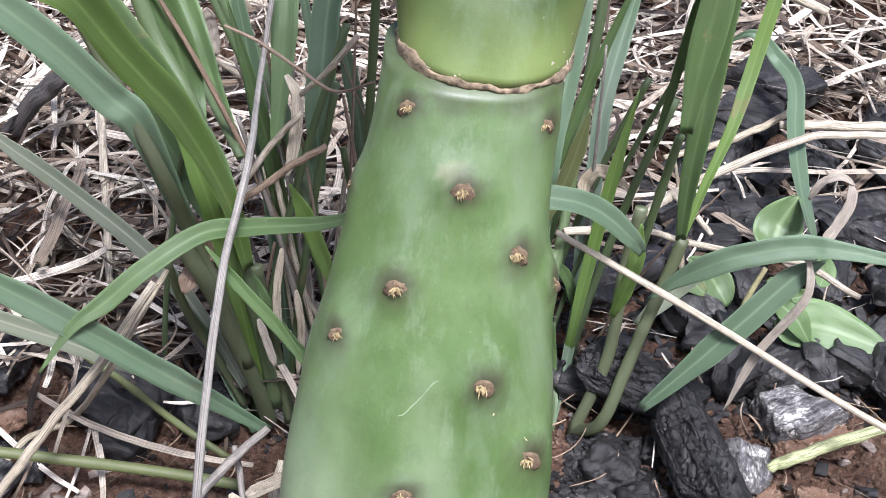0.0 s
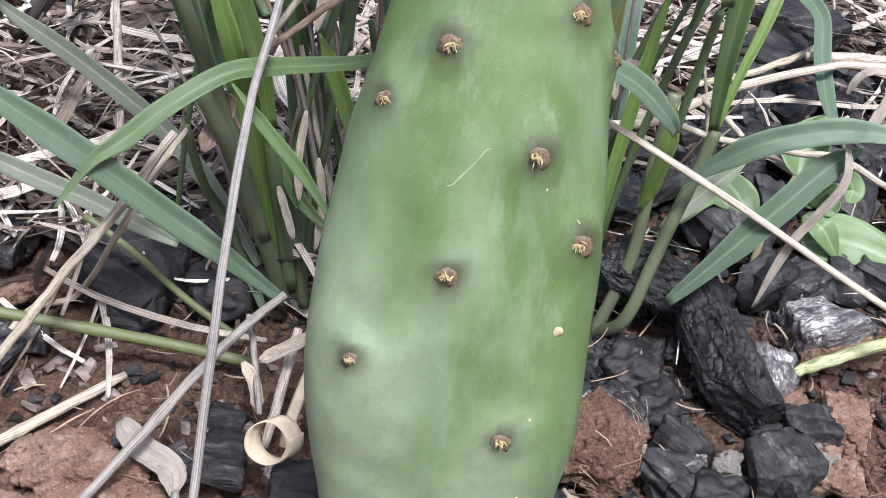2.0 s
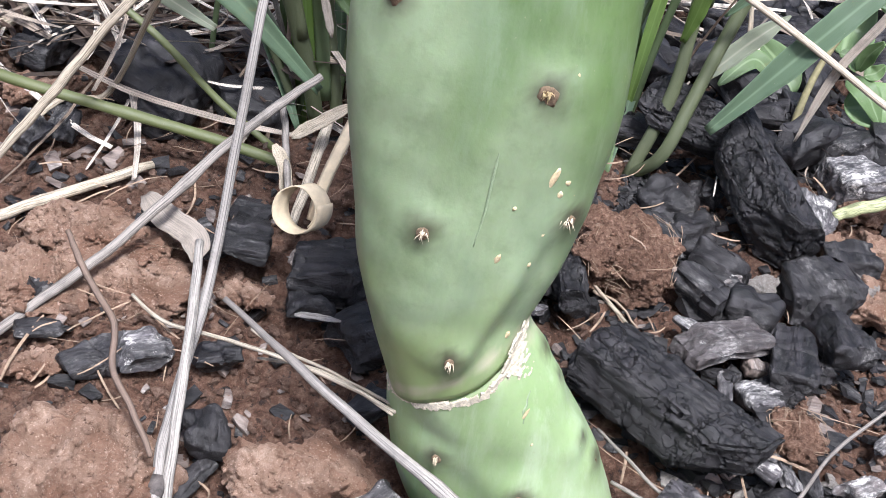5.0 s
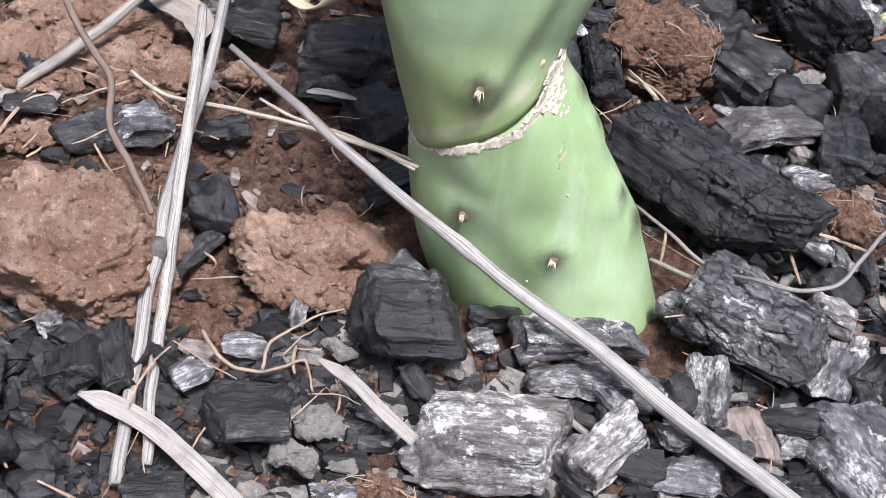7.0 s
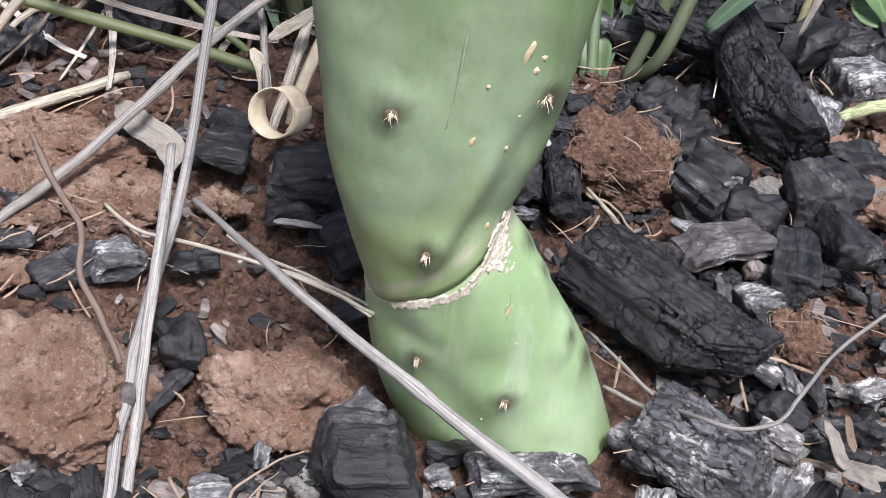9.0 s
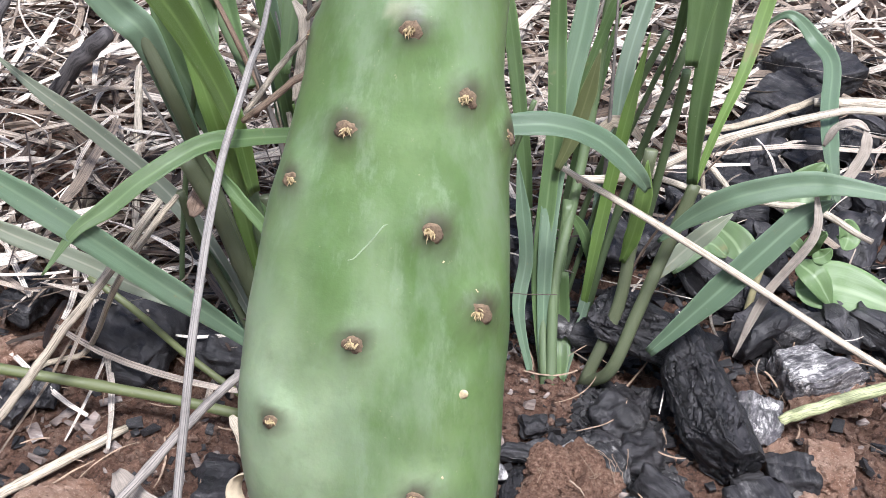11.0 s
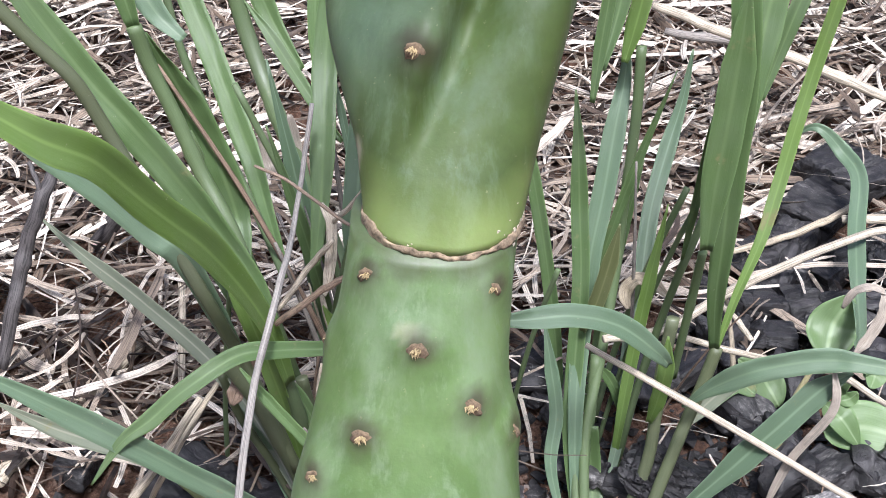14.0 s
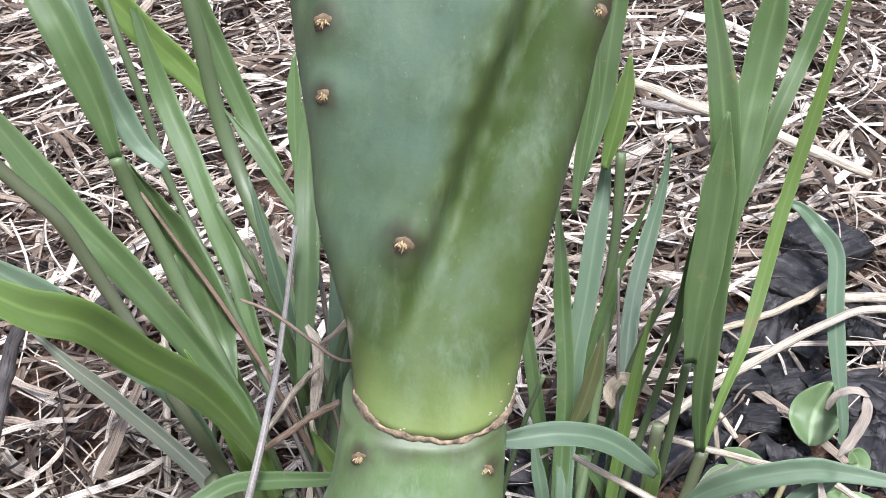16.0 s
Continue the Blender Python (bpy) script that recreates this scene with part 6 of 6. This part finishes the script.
reed("split", 0.0049, (-0.080, 0.345, 0.054), (-0.070, 0.305, 0.048), (-0.062, 0.260, 0.026), (-0.058, 0.235, -0.000), (-0.054, 0.214, -0.007), (-0.043, 0.171, -0.015))
reed("weathered", 0.0070, (-0.054, 0.292, 0.070), (-0.018, 0.278, 0.054), (0.027, 0.262, 0.035), (0.081, 0.240, 0.018), (0.157, 0.200, 0.002), (0.202, 0.172, -0.003))
reed("grey", 0.0055, (-0.054, 0.450, 0.087), (-0.073, 0.432, 0.073), (-0.091, 0.405, 0.060), (-0.126, 0.355, 0.029), (-0.152, 0.324, 0.011), (-0.168, 0.287, 0.006))
reed("pale", 0.0046, (0.082, 0.545, 0.159), (0.150, 0.530, 0.133), (0.271, 0.510, 0.078), (0.356, 0.500, 0.038))
reed("pale", 0.0069, (0.091, 0.600, 0.118), (0.126, 0.620, 0.114), (0.183, 0.690, 0.106), (0.276, 0.805, 0.074), (0.337, 0.830, 0.068), (0.398, 0.850, 0.068))
reed("pale", 0.0047, (0.129, 0.600, 0.128), (0.161, 0.600, 0.121), (0.198, 0.580, 0.131), (0.221, 0.570, 0.137), (0.250, 0.550, 0.134))
reed("pale", 0.0063, (-0.196, 0.367, 0.017), (-0.185, 0.383, 0.018), (-0.163, 0.410, 0.019), (-0.135, 0.444, 0.020))
reed("pale", 0.0057, (-0.113, 0.470, 0.158), (-0.134, 0.440, 0.127), (-0.161, 0.430, 0.089), (-0.182, 0.420, 0.057), (-0.205, 0.410, 0.024))
reed("pale", 0.0042, (-0.116, 0.500, 0.140), (-0.122, 0.470, 0.135), (-0.134, 0.450, 0.113), (-0.175, 0.491, 0.030), (-0.193, 0.473, 0.031), (-0.203, 0.457, 0.024))
reed("twig", 0.0031, (-0.127, 0.318, 0.066), (-0.118, 0.308, 0.060), (-0.109, 0.300, 0.054), (-0.096, 0.287, 0.049), (-0.091, 0.272, 0.040), (-0.079, 0.260, 0.033), (-0.066, 0.245, 0.026))
reed("pale", 0.0129, (-0.238, 0.653, 0.020), (-0.255, 0.601, 0.021), (-0.273, 0.533, 0.023), (-0.276, 0.507, 0.024))
reed("pale", 0.0111, (0.104, 1.050, 0.128), (0.168, 1.020, 0.121), (0.245, 1.000, 0.105), (0.311, 0.980, 0.089))
reed("grey", 0.0097, (0.117, 1.100, 0.079), (0.174, 1.080, 0.085), (0.220, 1.050, 0.101))
reed("pale", 0.0091, (0.260, 0.840, 0.061), (0.298, 0.840, 0.065), (0.339, 0.840, 0.068), (0.390, 0.830, 0.077))
reed("fresh", 0.0080, (0.221, 0.515, 0.030), (0.236, 0.520, 0.036), (0.258, 0.530, 0.041), (0.294, 0.540, 0.052))
reed("pale", 0.0025, (0.094, 0.400, 0.034), (0.103, 0.385, 0.035), (0.113, 0.388, 0.024))
reed("grey", 0.0019, (0.102, 0.318, 0.021), (0.116, 0.300, 0.023), (0.131, 0.285, 0.022), (0.143, 0.266, 0.035), (0.156, 0.262, 0.037), (0.170, 0.268, 0.038), (0.180, 0.285, 0.037), (0.198, 0.320, 0.032), (0.220, 0.345, 0.037), (0.235, 0.355, 0.047))
reed("grey", 0.0023, (0.111, 0.300, 0.010), (0.125, 0.290, 0.013), (0.139, 0.283, 0.017), (0.153, 0.277, 0.017))
reed("pale", 0.0022, (-0.108, 0.340, 0.021), (-0.089, 0.325, 0.023), (-0.061, 0.315, 0.029), (-0.036, 0.305, 0.035), (-0.007, 0.290, 0.042), (0.020, 0.272, 0.049))
reed("pale", 0.0017, (-0.049, 0.320, 0.033), (-0.033, 0.310, 0.034), (-0.014, 0.300, 0.038), (0.008, 0.285, 0.044), (0.019, 0.275, 0.049))
reed("pale", 0.0017, (-0.043, 0.310, 0.027), (-0.022, 0.300, 0.037), (-0.003, 0.290, 0.042), (0.019, 0.271, 0.048))
reed("grey", 0.0040, (-0.072, 0.450, 0.070), (-0.067, 0.440, 0.056), (-0.057, 0.410, 0.042))
reed("pale", 0.0056, (-0.045, 0.440, 0.075), (-0.048, 0.420, 0.055), (-0.052, 0.400, 0.031))
reed("grey", 0.0031, (0.074, 0.233, -0.004), (0.084, 0.222, -0.004), (0.095, 0.213, -0.003))
reed("pale", 0.0036, (-0.159, 0.750, 0.122), (-0.120, 0.700, 0.137), (-0.086, 0.650, 0.164), (-0.053, 0.600, 0.191))
reed("pale", 0.0058, (-0.210, 0.697, 0.017), (-0.191, 0.633, 0.018), (-0.172, 0.571, 0.020))
reed("pale", 0.0062, (-0.235, 0.750, 0.071), (-0.212, 0.680, 0.051), (-0.186, 0.600, 0.037))
reed("pale", 0.0064, (0.286, 0.900, 0.043), (0.254, 0.860, 0.045), (0.215, 0.840, 0.036), (0.176, 0.820, 0.032))
reed("pale", 0.0044, (0.156, 0.660, 0.113), (0.170, 0.640, 0.113), (0.180, 0.620, 0.113))

# loose small pieces and litter


def inside(x, y, poly):
    hit = False
    for (x1, y1), (x2, y2) in zip(poly, poly[1:] + poly[:1]):
        if (y1 > y) != (y2 > y) and x < (x2 - x1) * (y - y1) / (y2 - y1) + x1:
            hit = not hit
    return hit


BED = [(-0.10, 0.225), (-0.02, 0.245), (0.03, 0.27), (0.02, 0.33), (-0.03, 0.41), (0.06, 0.47), (0.13, 0.53), (0.19, 0.525), (0.205, 0.47), (0.30, 0.42), (0.34, 0.30), (0.30, 0.10), (-0.14, 0.10)]
BED_ASHED = [(-0.03, 0.235), (0.03, 0.27), (0.02, 0.30), (0.14, 0.33), (0.30, 0.33), (0.34, 0.30), (0.30, 0.10), (-0.03, 0.10)]
BED_FAR = [(0.03, 0.66), (0.05, 0.56), (0.17, 0.56), (0.42, 0.60), (0.48, 0.95), (0.30, 0.95), (0.17, 0.78)]
LITTER_WIDE = [(-2.6, 0.75), (-0.45, 0.56), (0.45, 0.85), (2.6, 0.75), (2.6, 3.6), (-2.6, 3.6)]
LITTER_AT = [(-0.75, 0.52), (-0.2, 0.50), (-0.06, 0.50), (-0.01, 0.60), (0.03, 0.68), (0.12, 0.75), (0.16, 0.84), (0.26, 0.97), (0.6, 0.80), (0.9, 0.9), (1.0, 1.7), (-0.9, 1.7)]


def on_cactus_foot(x, y):
    return 0.012 < x < 0.132 and 0.248 < y < 0.325


def scatter(name, count, regions, sizes, material, label, category, seed, flat=0.6, facets=True):
    """Many small broken bits joined in one mesh."""
    rnd = random.Random(seed)
    shapes = []
    for k in range(14):
        bm = bmesh.new()
        if facets:
            bmesh.ops.create_cube(bm, size=1.6)
            for _ in range(5):
                d = Vector((rnd.gauss(0, 0.6), rnd.gauss(0, 1), rnd.gauss(0, 1))).normalized()
                bmesh.ops.bisect_plane(bm, geom=bm.verts[:] + bm.edges[:] + bm.faces[:], plane_co=d * rnd.uniform(0.5, 0.75), plane_no=d, clear_outer=True)
                bmesh.ops.holes_fill(bm, edges=bm.edges[:], sides=0)
            bmesh.ops.triangulate(bm, faces=bm.faces[:])
        else:
            bmesh.ops.create_icosphere(bm, subdivisions=1, radius=0.8)
            off = Vector((k * 3.1, 0, 0))
            for v in bm.verts:
                v.co *= 1 + 0.5 * noise.noise(v.co * 1.6 + off)
        bm.verts.index_update()
        shapes.append(([v.co.copy() for v in bm.verts], [[v.index for v in f.verts] for f in bm.faces]))
        bm.free()
    verts, faces = [], []
    made = 0
    while made < count:
        poly = regions[rnd.randrange(len(regions))]
        x, y = rnd.uniform(min(p[0] for p in poly), max(p[0] for p in poly)), rnd.uniform(min(p[1] for p in poly), max(p[1] for p in poly))
        made += 1
        if not inside(x, y, poly) or on_cactus_foot(x, y):
            continue
        s = sizes[0] + (sizes[1] - sizes[0]) * rnd.random() ** 2.2
        m = pose(x, y, soil_level(x, y) + s * 0.22, rnd.uniform(-30, 30), rnd.uniform(-30, 30), rnd.uniform(0, 360)) @ Matrix.Diagonal((s * rnd.uniform(0.55, 0.95), s * rnd.uniform(0.35, 0.6), s * flat * rnd.uniform(0.3, 0.7), 1))
        vs, fs = shapes[rnd.randrange(len(shapes))]
        n = len(verts)
        verts += [m @ v for v in vs]
        faces += [[i + n for i in f] for f in fs]
    me = bpy.data.meshes.new(name)
    me.from_pydata(verts, [], faces)
    me.materials.append(material)
    return tagged(new(name, me), label, category, kind="stuff")


def litter(name, count, regions, width, length, lift, material, label, seed, reach=1.25):
    """Dry grass straws, curved, flattened and crossing each other."""
    rnd = random.Random(seed)
    verts, faces, uvs = [], [], []
    for _ in range(count):
        poly = regions[rnd.randrange(len(regions))]
        x, y = rnd.uniform(min(p[0] for p in poly), max(p[0] for p in poly)), rnd.uniform(min(p[1] for p in poly), max(p[1] for p in poly))
        if not inside(x, y, poly) or rnd.random() > (reach - math.hypot(x, y - 1.0) - 0.25 * noise.noise((x * 2.2, y * 2.2, 3))) / (0.4 * reach):
            continue
        w, ln = width[0] + (width[1] - width[0]) * rnd.random() ** 2, length[0] + (length[1] - length[0]) * rnd.random() ** 1.6
        a, bend, z0 = rnd.gauss(0.5, 1.2), rnd.gauss(0, 0.65), height(x, y) + lift * rnd.random() ** 1.3
        tilt, seg, ph = rnd.gauss(0, 0.12), 7, rnd.random() * 50
        roll = rnd.uniform(-0.9, 0.9)
        p, n0 = Vector((x, y, z0)), len(verts)
        for i in range(seg + 1):
            s = i / seg
            d = Vector((math.cos(a), math.sin(a), tilt + 0.25 * noise.noise((s * 3 + ph, 0, 0))))
            side = Vector((-d.y, d.x, 0)).normalized()
            up = Vector((0, 0, 1))
            rl = roll + 0.8 * noise.noise((s * 2 + ph, 4, 0))
            sd, ud = side * math.cos(rl) + up * math.sin(rl), up * math.cos(rl) - side * math.sin(rl)
            ww = w * 0.5 * (0.55 + 0.45 * math.sin(math.pi * (0.1 + 0.8 * s)))
            for u, h in ((-1, 0.12), (0, -0.2), (1, 0.12), (0, 0.35)):
                verts.append(p + sd * (ww * u) + ud * (ww * h))
            p = p + d * (ln / seg)
            p.z = max(p.z, height(p.x, p.y) + 0.001)
            a += bend / seg * rnd.uniform(0.3, 1.7)
        for i in range(seg):
            for k in range(4):
                q = n0 + i * 4
                faces.append((q + k, q + (k + 1) % 4, q + 4 + (k + 1) % 4, q + 4 + k))
                uvs += [(k / 4, i / seg), ((k + 1) / 4, i / seg), ((k + 1) / 4, (i + 1) / seg), (k / 4, (i + 1) / seg)]
    me = bpy.data.meshes.new(name)
    me.from_pydata(verts, [], faces)
    layer = me.uv_layers.new(name="uv")
    layer.data.foreach_set("uv", np.array(uvs, dtype=np.float32).ravel())
    me.materials.append(material)
    return tagged(new(name, me), label, "straw", kind="stuff")


WIDE = [(-0.32, 0.10), (0.36, 0.10), (0.40, 0.62), (-0.40, 0.62)]
# near-black under-layer: the shade in the mat's gaps is put into its colour
litter("rotting_litter", 5000, [LITTER_AT], (0.002, 0.007), (0.02, 0.08), 0.022, UNDER, "grass under the straw, darkened for the shade in its gaps", 4)
litter("straw_litter", 11000, [LITTER_AT], (0.0012, 0.0052), (0.03, 0.15), 0.05, LITTER, "thick mat of grey and tan dry grass", 5)
litter("broad_straw_litter", 1900, [LITTER_AT], (0.004, 0.010), (0.05, 0.16), 0.05, LITTER, "broad dry grass leaves in the mat", 6)
litter("outer_straw_litter", 9000, [LITTER_WIDE], (0.003, 0.010), (0.06, 0.22), 0.03, LITTER, "thinner dry grass over the soil further off", 9, 2.6)
litter("fine_fibres", 650, [WIDE], (0.0005, 0.0014), (0.008, 0.04), 0.012, ROOTLET, "fine dry fibres and rootlets on the soil", 7)
litter("far_straw_litter", 200, [BED_FAR], (0.001, 0.003), (0.02, 0.09), 0.03, LITTER, "scattered dry straws over charcoal", 8)
scatter("charcoal_crumbs", 12000, [BED_ASHED, BED, BED_FAR], (0.002, 0.012), CHIP, "small broken bits of charcoal and ash", "charcoal", 21)
scatter("charcoal_crumbs_on_soil", 1500, [WIDE], (0.002, 0.009), CHIP, "small charcoal bits strewn over the soil", "charcoal", 22)
# the second region is added to blacken the shaded hollow by the log
scatter("black_crumbs", 5200, [[(-0.15, 0.11), (-0.02, 0.11), (-0.03, 0.215), (-0.15, 0.225)], [(0.10, 0.47), (0.16, 0.46), (0.16, 0.54), (0.11, 0.54)]], (0.0015, 0.007), CHIP, "black crumbs in the earth, also darkening the log's shaded hollow", "charcoal", 26)
scatter("soil_crumbs", 20000, [WIDE], (0.0014, 0.006), CRUMB, "crumbs of dry reddish earth", "soil", 23, 0.9, False)
scatter("bark_chips", 900, [WIDE], (0.003, 0.011), WOODCHIP, "small brown chips of bark and wood on the soil", "bark", 25, 0.35)
scatter("ash_flakes", 2600, [BED_ASHED], (0.002, 0.011), ASH, "pale flakes of ash between the charcoal", "ash", 24, 0.4)

# further charcoal pieces that fill the bed
FILL = random.Random(77)
models = []
for k, (kind, size) in enumerate((("block", (0.020, 0.014, 0.011)), ("slab", (0.024, 0.012, 0.008)), ("block", (0.018, 0.013, 0.009)), ("block", (0.014, 0.012, 0.010)), ("slab", (0.030, 0.013, 0.010)), ("ashy", (0.022, 0.010, 0.008)), ("ashend", (0.018, 0.012, 0.009)))):
    models.append(charcoal(kind, (0.30 + 0.012 * k, 0.30 + 0.03 * k, 0.012), size, 30 * k, 0, 300 + k))
placed = 0
while placed < 190:
    poly = BED if FILL.random() < 0.62 else BED_FAR
    x, y = FILL.uniform(-0.14, 0.46), FILL.uniform(0.13, 0.95)
    if not inside(x, y, poly) or on_cactus_foot(x, y) or (x < -0.03 and FILL.random() < 0.7):
        continue
    placed += 1
    far = poly is BED_FAR
    copy_thing(models[placed % 4 if far else placed % 7], pose(x, y, height(x, y) + (0.012 if far else 0.004), FILL.uniform(-25, 25), FILL.uniform(-20, 20), FILL.uniform(0, 360)) @ Matrix.Scale(FILL.uniform(1.2, 2.6) if far else FILL.uniform(0.6, 1.1), 4))
